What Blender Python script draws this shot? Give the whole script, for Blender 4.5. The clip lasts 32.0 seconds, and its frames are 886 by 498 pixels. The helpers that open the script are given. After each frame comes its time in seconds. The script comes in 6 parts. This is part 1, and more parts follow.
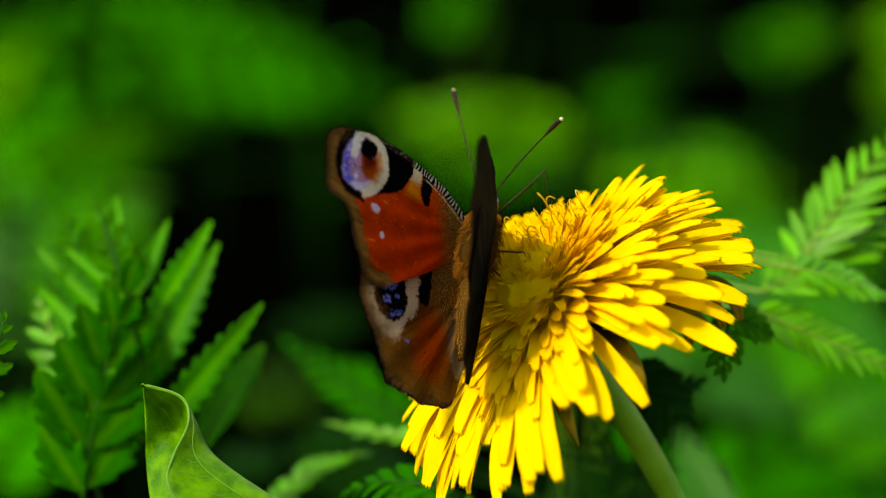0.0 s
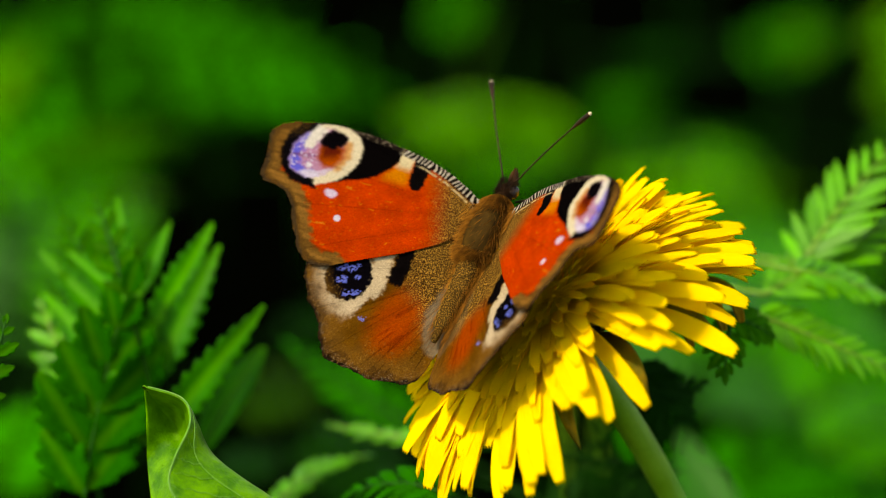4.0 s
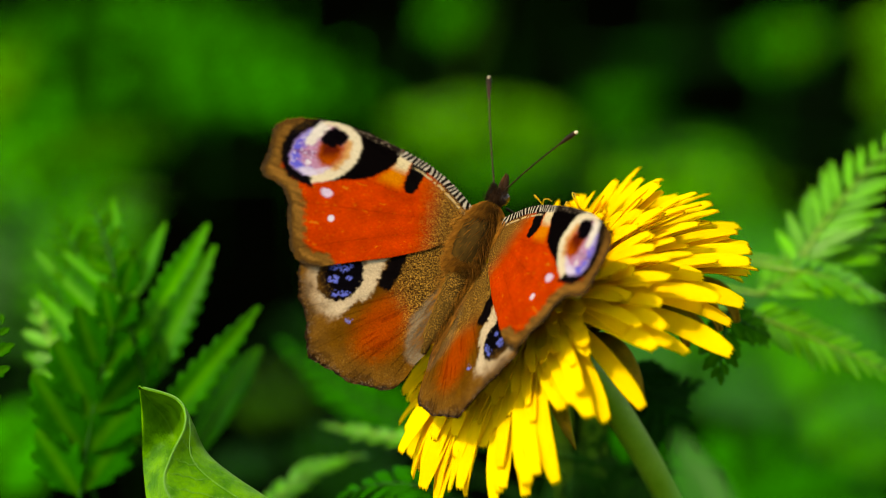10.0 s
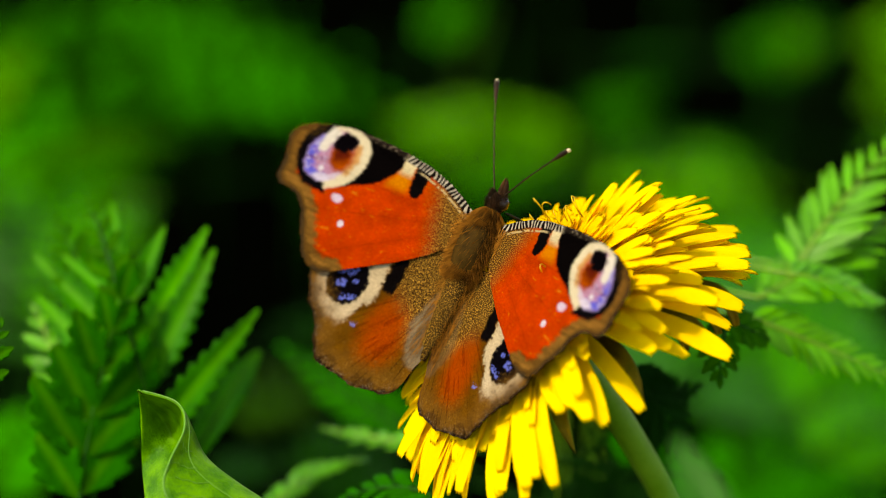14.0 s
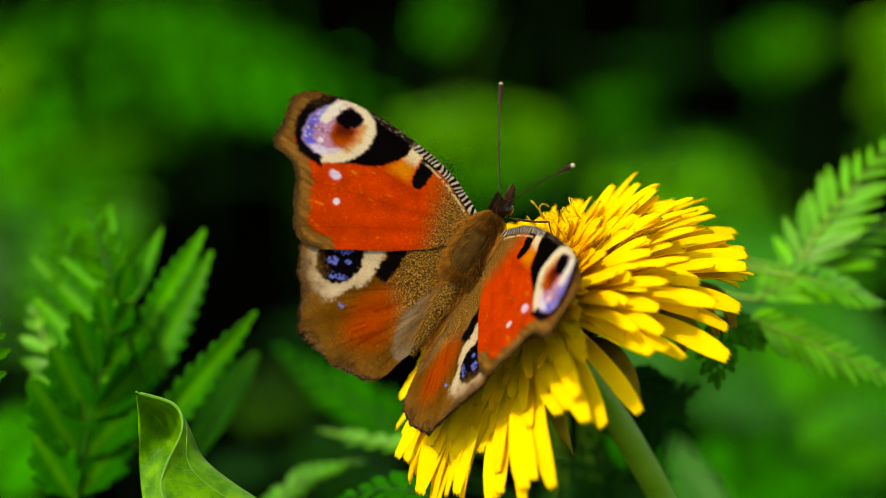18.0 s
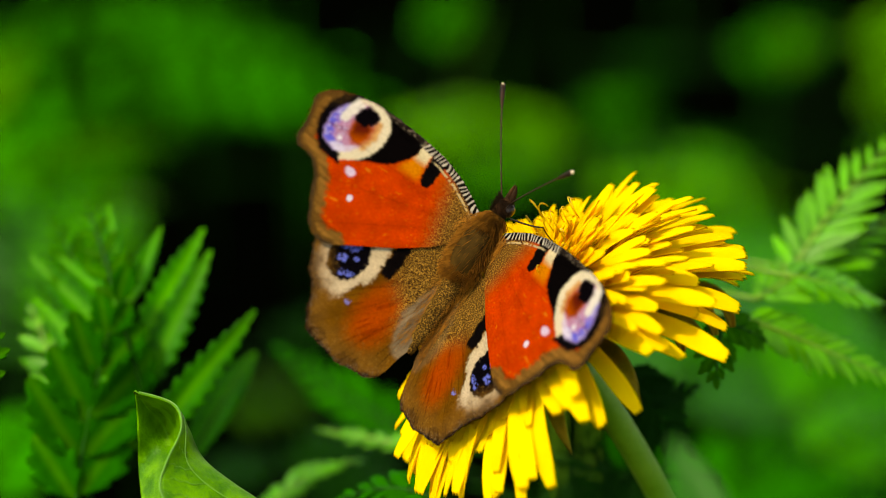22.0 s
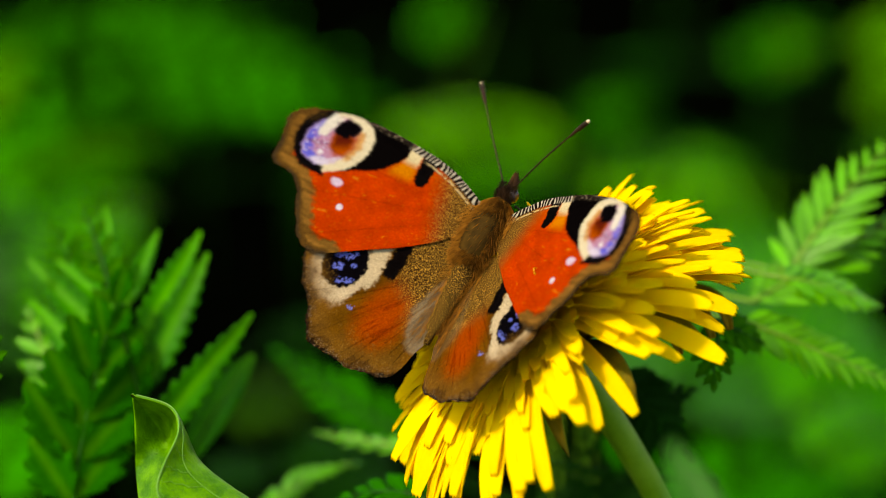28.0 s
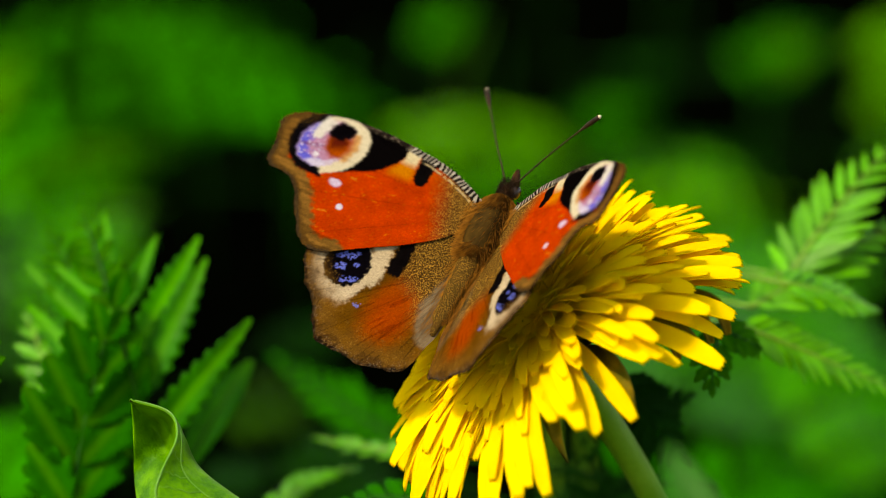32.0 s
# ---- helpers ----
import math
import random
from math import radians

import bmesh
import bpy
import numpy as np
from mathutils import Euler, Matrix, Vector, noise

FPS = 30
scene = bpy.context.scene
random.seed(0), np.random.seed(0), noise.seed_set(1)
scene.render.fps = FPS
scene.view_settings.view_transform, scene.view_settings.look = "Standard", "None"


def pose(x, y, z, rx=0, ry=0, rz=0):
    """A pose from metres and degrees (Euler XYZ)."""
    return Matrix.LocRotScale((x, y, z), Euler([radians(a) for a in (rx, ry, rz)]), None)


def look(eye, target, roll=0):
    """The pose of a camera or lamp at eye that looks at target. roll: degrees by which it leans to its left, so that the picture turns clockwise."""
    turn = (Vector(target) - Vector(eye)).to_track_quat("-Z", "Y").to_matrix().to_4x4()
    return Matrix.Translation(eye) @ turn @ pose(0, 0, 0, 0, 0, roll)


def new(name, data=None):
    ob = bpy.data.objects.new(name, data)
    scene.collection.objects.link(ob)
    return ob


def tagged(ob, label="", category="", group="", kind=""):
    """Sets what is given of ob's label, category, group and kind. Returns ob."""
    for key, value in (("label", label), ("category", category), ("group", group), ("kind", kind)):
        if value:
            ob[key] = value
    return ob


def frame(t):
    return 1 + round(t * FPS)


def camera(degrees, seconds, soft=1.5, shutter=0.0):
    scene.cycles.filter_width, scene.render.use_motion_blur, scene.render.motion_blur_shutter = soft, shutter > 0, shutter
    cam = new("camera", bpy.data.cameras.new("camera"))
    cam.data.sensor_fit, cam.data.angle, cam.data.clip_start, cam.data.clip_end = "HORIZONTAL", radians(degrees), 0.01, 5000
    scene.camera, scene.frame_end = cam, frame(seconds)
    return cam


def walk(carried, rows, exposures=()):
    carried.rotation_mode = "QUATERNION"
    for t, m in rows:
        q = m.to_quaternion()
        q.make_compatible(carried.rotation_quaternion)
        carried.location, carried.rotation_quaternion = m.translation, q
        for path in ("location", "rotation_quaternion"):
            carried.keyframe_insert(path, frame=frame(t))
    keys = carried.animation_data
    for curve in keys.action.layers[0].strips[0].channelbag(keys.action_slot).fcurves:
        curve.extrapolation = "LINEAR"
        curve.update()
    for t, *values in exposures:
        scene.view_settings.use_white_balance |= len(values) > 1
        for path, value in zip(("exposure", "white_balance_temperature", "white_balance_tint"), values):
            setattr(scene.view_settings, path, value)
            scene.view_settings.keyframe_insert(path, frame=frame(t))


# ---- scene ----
TILT = radians(20)
MM = 0.001
RIGHT = Vector((1, 0, 0))
UP = Vector((0, math.sin(TILT), math.cos(TILT)))
AWAY = Vector((0, math.cos(TILT), -math.sin(TILT)))
TOWARD = -AWAY
HEART = Vector((0, 0, 0.21))          # middle of the sharp zone, 21 cm over the ground
REACH = 0.4358                        # from the lens to the flower
EYE = HEART - AWAY * REACH


def at(r, u, a):
    """A place in the plan: mm to the right and up at the flower's distance, and mm away beyond it."""
    s = 1 + a * MM / REACH
    return HEART + (RIGHT * r * s + UP * u * s + AWAY * a) * MM


cam = camera(16.0, 32.0, soft=0.6)
cam.data.dof.use_dof = True
cam.data.dof.focus_distance = REACH - 0.005
cam.data.dof.aperture_fstop = 9.0
cam.data.dof.aperture_blades = 0
walk(cam, [
    (0, pose(EYE.x, EYE.y, EYE.z, 69.9686, 0, 0.0656)),
    (0.5, pose(EYE.x, EYE.y, EYE.z, 69.9696, 0, 0.0609)),
    (1, pose(EYE.x, EYE.y, EYE.z, 69.9714, 0, 0.0645)),
    (1.5, pose(EYE.x, EYE.y, EYE.z, 69.9706, 0, 0.0786)),
    (2, pose(EYE.x, EYE.y, EYE.z, 69.9728, 0, 0.0786)),
    (2.5, pose(EYE.x, EYE.y, EYE.z, 69.9807, 0, 0.0865)),
    (3, pose(EYE.x, EYE.y, EYE.z, 69.9884, 0, 0.0944)),
    (3.5, pose(EYE.x, EYE.y, EYE.z, 69.9949, 0, 0.0941)),
    (5.5, pose(EYE.x, EYE.y, EYE.z, 70.0265, 0, 0.0678)),
    (6, pose(EYE.x, EYE.y, EYE.z, 70.0198, 0, 0.0470)),
    (6.5, pose(EYE.x, EYE.y, EYE.z, 70.0155, 0, 0.0234)),
    (7, pose(EYE.x, EYE.y, EYE.z, 70.0116, 0, 0.0154)),
    (7.5, pose(EYE.x, EYE.y, EYE.z, 70.0039, 0, 0.0154)),
    (8, pose(EYE.x, EYE.y, EYE.z, 70.0000, 0, 0.0116)),
    (8.5, pose(EYE.x, EYE.y, EYE.z, 70.0000, 0, 0.0039)),
    (9, pose(EYE.x, EYE.y, EYE.z, 70.0000, 0, 0.0000)),
    (9.5, pose(EYE.x, EYE.y, EYE.z, 70.0039, 0, 0.0000)),
    (10, pose(EYE.x, EYE.y, EYE.z, 70.0116, 0, 0.0039)),
    (10.5, pose(EYE.x, EYE.y, EYE.z, 70.0195, 0, 0.0077)),
    (11, pose(EYE.x, EYE.y, EYE.z, 70.0277, 0, 0.0077)),
    (11.5, pose(EYE.x, EYE.y, EYE.z, 70.0357, 0, 0.0116)),
    (12, pose(EYE.x, EYE.y, EYE.z, 70.0434, 0, 0.0116)),
    (12.5, pose(EYE.x, EYE.y, EYE.z, 70.0511, 0, 0.0077)),
    (13, pose(EYE.x, EYE.y, EYE.z, 70.0588, 0, 0.0077)),
    (13.5, pose(EYE.x, EYE.y, EYE.z, 70.0666, 0, 0.0000)),
    (14, pose(EYE.x, EYE.y, EYE.z, 70.0745, 0, -0.0118)),
    (14.5, pose(EYE.x, EYE.y, EYE.z, 70.0782, 0, -0.0161)),
    (16.5, pose(EYE.x, EYE.y, EYE.z, 70.0839, 0, -0.0212)),
    (17, pose(EYE.x, EYE.y, EYE.z, 70.0905, 0, -0.0317)),
    (17.5, pose(EYE.x, EYE.y, EYE.z, 70.0983, 0, -0.0472)),
    (18, pose(EYE.x, EYE.y, EYE.z, 70.1063, 0, -0.0588)),
    (18.5, pose(EYE.x, EYE.y, EYE.z, 70.1144, 0, -0.0607)),
    (19, pose(EYE.x, EYE.y, EYE.z, 70.1261, 0, -0.0549)),
    (19.5, pose(EYE.x, EYE.y, EYE.z, 70.1376, 0, -0.0433)),
    (20, pose(EYE.x, EYE.y, EYE.z, 70.1376, 0, -0.0316)),
    (20.5, pose(EYE.x, EYE.y, EYE.z, 70.1259, 0, -0.0336)),
    (21, pose(EYE.x, EYE.y, EYE.z, 70.1100, 0, -0.0475)),
    (21.5, pose(EYE.x, EYE.y, EYE.z, 70.0980, 0, -0.0634)),
    (22, pose(EYE.x, EYE.y, EYE.z, 70.0941, 0, -0.0791)),
    (22.5, pose(EYE.x, EYE.y, EYE.z, 70.0944, 0, -0.0986)),
    (23, pose(EYE.x, EYE.y, EYE.z, 70.0986, 0, -0.1184)),
    (23.5, pose(EYE.x, EYE.y, EYE.z, 70.1107, 0, -0.1302)),
    (24, pose(EYE.x, EYE.y, EYE.z, 70.1283, 0, -0.1379)),
    (24.5, pose(EYE.x, EYE.y, EYE.z, 70.1456, 0, -0.1417)),
    (25, pose(EYE.x, EYE.y, EYE.z, 70.1552, 0, -0.1376)),
    (25.5, pose(EYE.x, EYE.y, EYE.z, 70.1571, 0, -0.1308)),
    (27.5, pose(EYE.x, EYE.y, EYE.z, 70.1417, 0, -0.1363)),
    (28, pose(EYE.x, EYE.y, EYE.z, 70.1456, 0, -0.1335)),
    (28.5, pose(EYE.x, EYE.y, EYE.z, 70.1574, 0, -0.1415)),
    (29, pose(EYE.x, EYE.y, EYE.z, 70.1695, 0, -0.1573)),
    (29.5, pose(EYE.x, EYE.y, EYE.z, 70.1813, 0, -0.1613)),
    (30, pose(EYE.x, EYE.y, EYE.z, 70.1967, 0, -0.1534)),
    (30.5, pose(EYE.x, EYE.y, EYE.z, 70.2082, 0, -0.1494)),
    (31, pose(EYE.x, EYE.y, EYE.z, 70.2162, 0, -0.1456)),
    (31.5, pose(EYE.x, EYE.y, EYE.z, 70.2283, 0, -0.1496)),
    (32, pose(EYE.x, EYE.y, EYE.z, 70.2414, 0, -0.1626)),
], [(0, 0.46, 9400, 9), (32, 0.46, 9400, 9)])

# ---------------------------------------------------------------- world and sun
world = bpy.data.worlds.new("sky")
scene.world = world
world.use_nodes = True
SUN_WAY = (-RIGHT * 0.48 + UP * 0.66 - AWAY * 0.56).normalized()
wn = world.node_tree.nodes
sky = wn.new("ShaderNodeTexSky")
sky.sky_type = "NISHITA"
sky.sun_disc = False
sky.sun_elevation = math.asin(SUN_WAY.z)
sky.sun_rotation = math.atan2(SUN_WAY.x, SUN_WAY.y)
wn["Background"].inputs["Strength"].default_value = 0.31
world.node_tree.links.new(sky.outputs[0], wn["Background"].inputs[0])
sun = new("sun", bpy.data.lights.new("sun", "SUN"))
sun.data.energy, sun.data.angle, sun.data.color = 3.4, radians(4), (1.0, 0.95, 0.86)
sun.matrix_world = look(SUN_WAY * 3, (0, 0, 0))



# ---------------------------------------------------------------- materials
def nodes_of(name):
    m = bpy.data.materials.new(name)
    m.use_nodes = True
    return m, m.node_tree.nodes, m.node_tree.links, m.node_tree.nodes["Principled BSDF"]


def ramp(n, stops):
    r = n.new("ShaderNodeValToRGB")
    while len(r.color_ramp.elements) < len(stops):
        r.color_ramp.elements.new(0.5)
    for e, (p, c) in zip(r.color_ramp.elements, stops):
        e.position, e.color = p, (*c, 1)
    return r


def plant(name, dark, light, scale=180.0, rough=0.45, through_light=0.3, vary=0.25, bump=0.2, gloss=0.4, vein=0.0, span=(0.42, 0.9)):
    """Leaf, stem and petal stuff: two tones of noise, a little different on each piece, with light shining through."""
    m, n, l, b = nodes_of(name)
    co = n.new("ShaderNodeTexCoord")
    big, fine = n.new("ShaderNodeTexNoise"), n.new("ShaderNodeTexNoise")
    big.inputs["Scale"].default_value, fine.inputs["Scale"].default_value = scale, scale * 9
    big.inputs["Detail"].default_value, fine.inputs["Detail"].default_value = 3, 4
    for t in (big, fine):
        l.new(co.outputs["Object"], t.inputs["Vector"])
    add = n.new("ShaderNodeMath")
    add.operation = "MULTIPLY_ADD"
    add.inputs[1].default_value = 0.35
    l.new(fine.outputs[0], add.inputs[0])
    l.new(big.outputs[0], add.inputs[2])
    cr = ramp(n, [(span[0], dark), (span[1], light)])
    l.new(add.outputs[0], cr.inputs[0])
    tone = cr.outputs[0]
    if vein:      # a pale stripe along the middle of each leaflet
        sep, wide, near, mix = n.new("ShaderNodeSeparateXYZ"), n.new("ShaderNodeMath"), n.new("ShaderNodeMapRange"), n.new("ShaderNodeMix")
        wide.operation, mix.data_type = "ABSOLUTE", "RGBA"
        near.inputs["From Min"].default_value, near.inputs["From Max"].default_value = 0.0012, 0.0001
        near.inputs["To Max"].default_value = vein
        l.new(co.outputs["Object"], sep.inputs[0])
        l.new(sep.outputs[0], wide.inputs[0])
        l.new(wide.outputs[0], near.inputs[0])
        l.new(near.outputs[0], mix.inputs[0])
        l.new(tone, mix.inputs[6])
        mix.inputs[7].default_value = (light[0] * 1.3 + 0.06, light[1] * 1.3 + 0.08, light[2] + 0.006, 1)
        tone = mix.outputs[2]
    info, hue = n.new("ShaderNodeObjectInfo"), n.new("ShaderNodeHueSaturation")
    val = n.new("ShaderNodeMapRange")
    val.inputs["To Min"].default_value, val.inputs["To Max"].default_value = 1 - vary, 1 + vary
    l.new(info.outputs["Random"], val.inputs[0])
    l.new(val.outputs[0], hue.inputs["Value"])
    l.new(tone, hue.inputs["Color"])
    l.new(hue.outputs[0], b.inputs["Base Color"])
    b.inputs["Roughness"].default_value = rough
    b.inputs["Specular IOR Level"].default_value = gloss
    bp = n.new("ShaderNodeBump")
    bp.inputs["Strength"].default_value, bp.inputs["Distance"].default_value = bump, 0.0004
    l.new(add.outputs[0], bp.inputs["Height"])
    l.new(bp.outputs[0], b.inputs["Normal"])
    if through_light:
        tr, mx = n.new("ShaderNodeBsdfTranslucent"), n.new("ShaderNodeMixShader")
        mx.inputs[0].default_value = through_light
        l.new(hue.outputs[0], tr.inputs[0])
        l.new(b.outputs[0], mx.inputs[1])
        l.new(tr.outputs[0], mx.inputs[2])
        l.new(mx.outputs[0], n["Material Output"].inputs[0])
    return m


def pigment(name, rough=0.85):
    """Wing scales: the colour lies in the mesh's own pigment layer, with fine powdery grain over it."""
    m, n, l, b = nodes_of(name)
    at_ = n.new("ShaderNodeVertexColor")
    at_.layer_name = "pigment"
    co, fine = n.new("ShaderNodeTexCoord"), n.new("ShaderNodeTexNoise")
    fine.inputs["Scale"].default_value, fine.inputs["Detail"].default_value = 6000, 3
    l.new(co.outputs["Object"], fine.inputs["Vector"])
    mr = n.new("ShaderNodeMapRange")
    mr.inputs["From Min"].default_value, mr.inputs["From Max"].default_value = 0.3, 0.7
    mr.inputs["To Min"].default_value, mr.inputs["To Max"].default_value = 0.8, 1.18
    l.new(fine.outputs[0], mr.inputs[0])
    hue = n.new("ShaderNodeHueSaturation")
    l.new(mr.outputs[0], hue.inputs["Value"])
    l.new(at_.outputs[0], hue.inputs["Color"])
    gold, cut, gate = n.new("ShaderNodeTexNoise"), n.new("ShaderNodeMapRange"), n.new("ShaderNodeMath")
    gold.inputs["Scale"].default_value, gold.inputs["Detail"].default_value = 7200, 1
    l.new(co.outputs["Object"], gold.inputs["Vector"])
    cut.inputs["From Min"].default_value, cut.inputs["From Max"].default_value = 0.50, 0.70
    l.new(gold.outputs[0], cut.inputs[0])
    gate.operation = "MULTIPLY"
    l.new(cut.outputs[0], gate.inputs[0])
    l.new(at_.outputs["Alpha"], gate.inputs[1])
    dust = n.new("ShaderNodeMix")
    dust.data_type = "RGBA"
    l.new(gate.outputs[0], dust.inputs[0])
    l.new(hue.outputs[0], dust.inputs[6])
    dust.inputs[7].default_value = (0.36, 0.195, 0.038, 1)
    l.new(dust.outputs[2], b.inputs["Base Color"])
    b.inputs["Roughness"].default_value = rough
    b.inputs["Specular IOR Level"].default_value = 0.0
    bp = n.new("ShaderNodeBump")
    bp.inputs["Strength"].default_value, bp.inputs["Distance"].default_value = 0.3, 0.0001
    l.new(fine.outputs[0], bp.inputs["Height"])
    l.new(bp.outputs[0], b.inputs["Normal"])
    return m


PETAL = plant("petal yellow", (0.92, 0.655, 0.0), (0.95, 0.73, 0.0), 160, 0.6, 0.5, 0.05, 0.10, 0.03)
PETAL_IN = plant("petal golden", (0.95, 0.65, 0.0), (0.98, 0.74, 0.0), 160, 0.6, 0.55, 0.06, 0.10, 0.04)
STYLE = plant("style orange", (0.558, 0.286, 0.00204), (0.626, 0.394, 0.0068), 300, 0.5, 0.1, 0.1)
BRACT = plant("bract olive", (0.05, 0.07, 0.003), (0.20, 0.13, 0.008), 200, 0.6, 0.2, gloss=0.05)
WITHERED = plant("bract ochre", (0.10, 0.075, 0.003), (0.36, 0.20, 0.008), 220, 0.6, 0.3, gloss=0.05)
STEM = plant("stem green", (0.087, 0.245, 0.00544), (0.153, 0.34, 0.0204), 150, 0.4, 0.25, 0.1)
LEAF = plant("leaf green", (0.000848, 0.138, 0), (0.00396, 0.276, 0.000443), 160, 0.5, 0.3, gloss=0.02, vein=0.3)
# darker copy for blades turned from the sun: missing light is in the colour
LEAF_UNLIT = plant("leaf fresh green unlit", (0.000241, 0.0432, 0), (0.0012, 0.108, 0.00015), 160, 0.5, 0.2, gloss=0.015, vein=0.22)
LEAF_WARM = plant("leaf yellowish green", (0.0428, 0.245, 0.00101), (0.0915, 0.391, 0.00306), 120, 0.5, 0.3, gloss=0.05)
# dimmer copy of the leaf green, with shade put into its colour
LEAF_SHADE = plant("leaf shaded green", (0.000732, 0.0801, 0.000343), (0.00219, 0.144, 0.000684), 120, 0.55, 0.2, gloss=0.02)
# wide gap between both tones paints blotchy highlights on the blades
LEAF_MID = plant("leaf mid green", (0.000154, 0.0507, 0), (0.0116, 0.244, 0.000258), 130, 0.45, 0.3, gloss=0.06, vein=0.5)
LEAF_LIGHT = plant("leaf light green", (0.0115, 0.165, 0.000253), (0.0437, 0.295, 0.00253), 170, 0.40, 0.3, gloss=0.22, vein=0.5)
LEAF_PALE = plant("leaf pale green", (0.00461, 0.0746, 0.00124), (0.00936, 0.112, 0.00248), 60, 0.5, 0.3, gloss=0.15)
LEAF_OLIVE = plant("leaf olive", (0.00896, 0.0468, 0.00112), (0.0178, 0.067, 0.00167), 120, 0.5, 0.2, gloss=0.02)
# near-black leaf green: shade under the flower put into leaves and stalks
LEAF_IN_SHADE = plant("leaf green in deep shade", (0.000709, 0.0156, 0.000354), (0.00212, 0.0298, 0.000709), 120, 0.55, 0.1, gloss=0.02)
LEAF_CURL = plant("leaf fresh green", (0.024, 0.135, 0.0015), (0.0903, 0.284, 0.00344), 380, 0.4, 0.25, 0.05, 1.0, gloss=0.12, span=(0.50, 0.82))
RIM = plant("leaf edge pale", (0.0612, 0.224, 0.0204), (0.109, 0.286, 0.034), 300, 0.4, 0.2, 0.05, gloss=0.25)
# far below real humus: deep shade between the plants is in this colour
SOIL = plant("shade black humus", (8.16e-05, 0.000136, 5.44e-05), (0.000381, 0.000544, 0.00019), 60, 1.0, 0, 0, 0.6, 0.0)
WING = pigment("wing scales")
UNDER = plant("wing underside", (0.000408, 0.00034, 0.00034), (0.00204, 0.00136, 0.00109), 700, 0.8, 0, 0, 0.3, 0.02)
FUR = plant("brown fur", (0.0918, 0.0321, 0.00275), (0.275, 0.106, 0.011), 900, 0.8, 0.1, 0.2, gloss=0.08)
FUR_DARK = plant("dark brown fur", (0.00816, 0.00326, 0.00122), (0.0367, 0.0147, 0.00367), 900, 0.8, 0, 0.2, gloss=0.08)
BALD = plant("worn olive back", (0.0109, 0.00612, 0.00136), (0.051, 0.0258, 0.00408), 700, 0.7, 0, 0, 0.5, 0.02)
RIB = plant("leaf rib green", (0.00163, 0.0449, 0.000408), (0.00488, 0.0732, 0.00122), 200, 0.5, 0.2, gloss=0.1)
CHITIN = plant("dark chitin", (0.00816, 0.00476, 0.00272), (0.0306, 0.015, 0.00544), 900, 0.5, 0, 0.2, gloss=0.08)
CHITIN_TIP = plant("pale chitin", (0.408, 0.306, 0.17), (0.544, 0.442, 0.272), 900, 0.4, 0, 0)
EYE_MAT = plant("eye brown", (0.015, 0.008, 0.005), (0.03, 0.016, 0.01), 3000, 0.2, 0, 0)


# ---------------------------------------------------------------- building helpers
def mesh_of(name, verts, faces, mats, smooth=True, slots=None):
    me = bpy.data.meshes.new(name)
    me.from_pydata([tuple(v) for v in verts], [], faces)
    for m in (mats if isinstance(mats, (list, tuple)) else [mats]):
        me.materials.append(m)
    if smooth:
        me.polygons.foreach_set("use_smooth", [True] * len(me.polygons))
    if slots is not None:
        me.polygons.foreach_set("material_index", slots)
    return me


def part(name, me, parent, m=None, label=""):
    ob = new(name, me)
    ob.parent = parent
    if m is not None:
        ob.matrix_basis = m
    return tagged(ob, label)


def thing(name, m, label, category, group=""):
    ob = new(name)
    ob.empty_display_size = 0.01
    ob.matrix_basis = m
    return tagged(ob, label, category, group)


def frame_of(place, along, facing):
    """A pose at place: y runs along, z faces as nearly as it can."""
    y = Vector(along).normalized()
    z = Vector(facing)
    z = (z - y * z.dot(y)).normalized()
    x = y.cross(z)
    m = Matrix((x, y, z)).transposed().to_4x4()
    m.translation = place
    return m


def bezier(pts, n):
    """Points along a Bezier curve of three or four control points."""
    out = []
    for i in range(n):
        t = i / (n - 1)
        q = [Vector(p) for p in pts]
        while len(q) > 1:
            q = [a.lerp(b, t) for a, b in zip(q, q[1:])]
        out.append(q[0])
    return out


def tube(path, radii, sides=8):
    """Verts and faces of a tapered tube round a path, closed at both ends."""
    v, f = [], []
    ref = Vector((0.3, 0.2, 0.93))
    for i, p in enumerate(path):
        d = (path[min(i + 1, len(path) - 1)] - path[max(i - 1, 0)]).normalized()
        x = d.cross(ref).normalized()
        y = d.cross(x)
        r = radii[i] if isinstance(radii, (list, tuple)) else radii
        for k in range(sides):
            a = 2 * math.pi * k / sides
            v.append(p + (x * math.cos(a) + y * math.sin(a)) * r)
    for i in range(len(path) - 1):
        for k in range(sides):
            a, b = i * sides + k, i * sides + (k + 1) % sides
            f.append((a, b, b + sides, a + sides))
    f.append(tuple(range(sides))[::-1])
    f.append(tuple(range((len(path) - 1) * sides, len(path) * sides)))
    return v, f


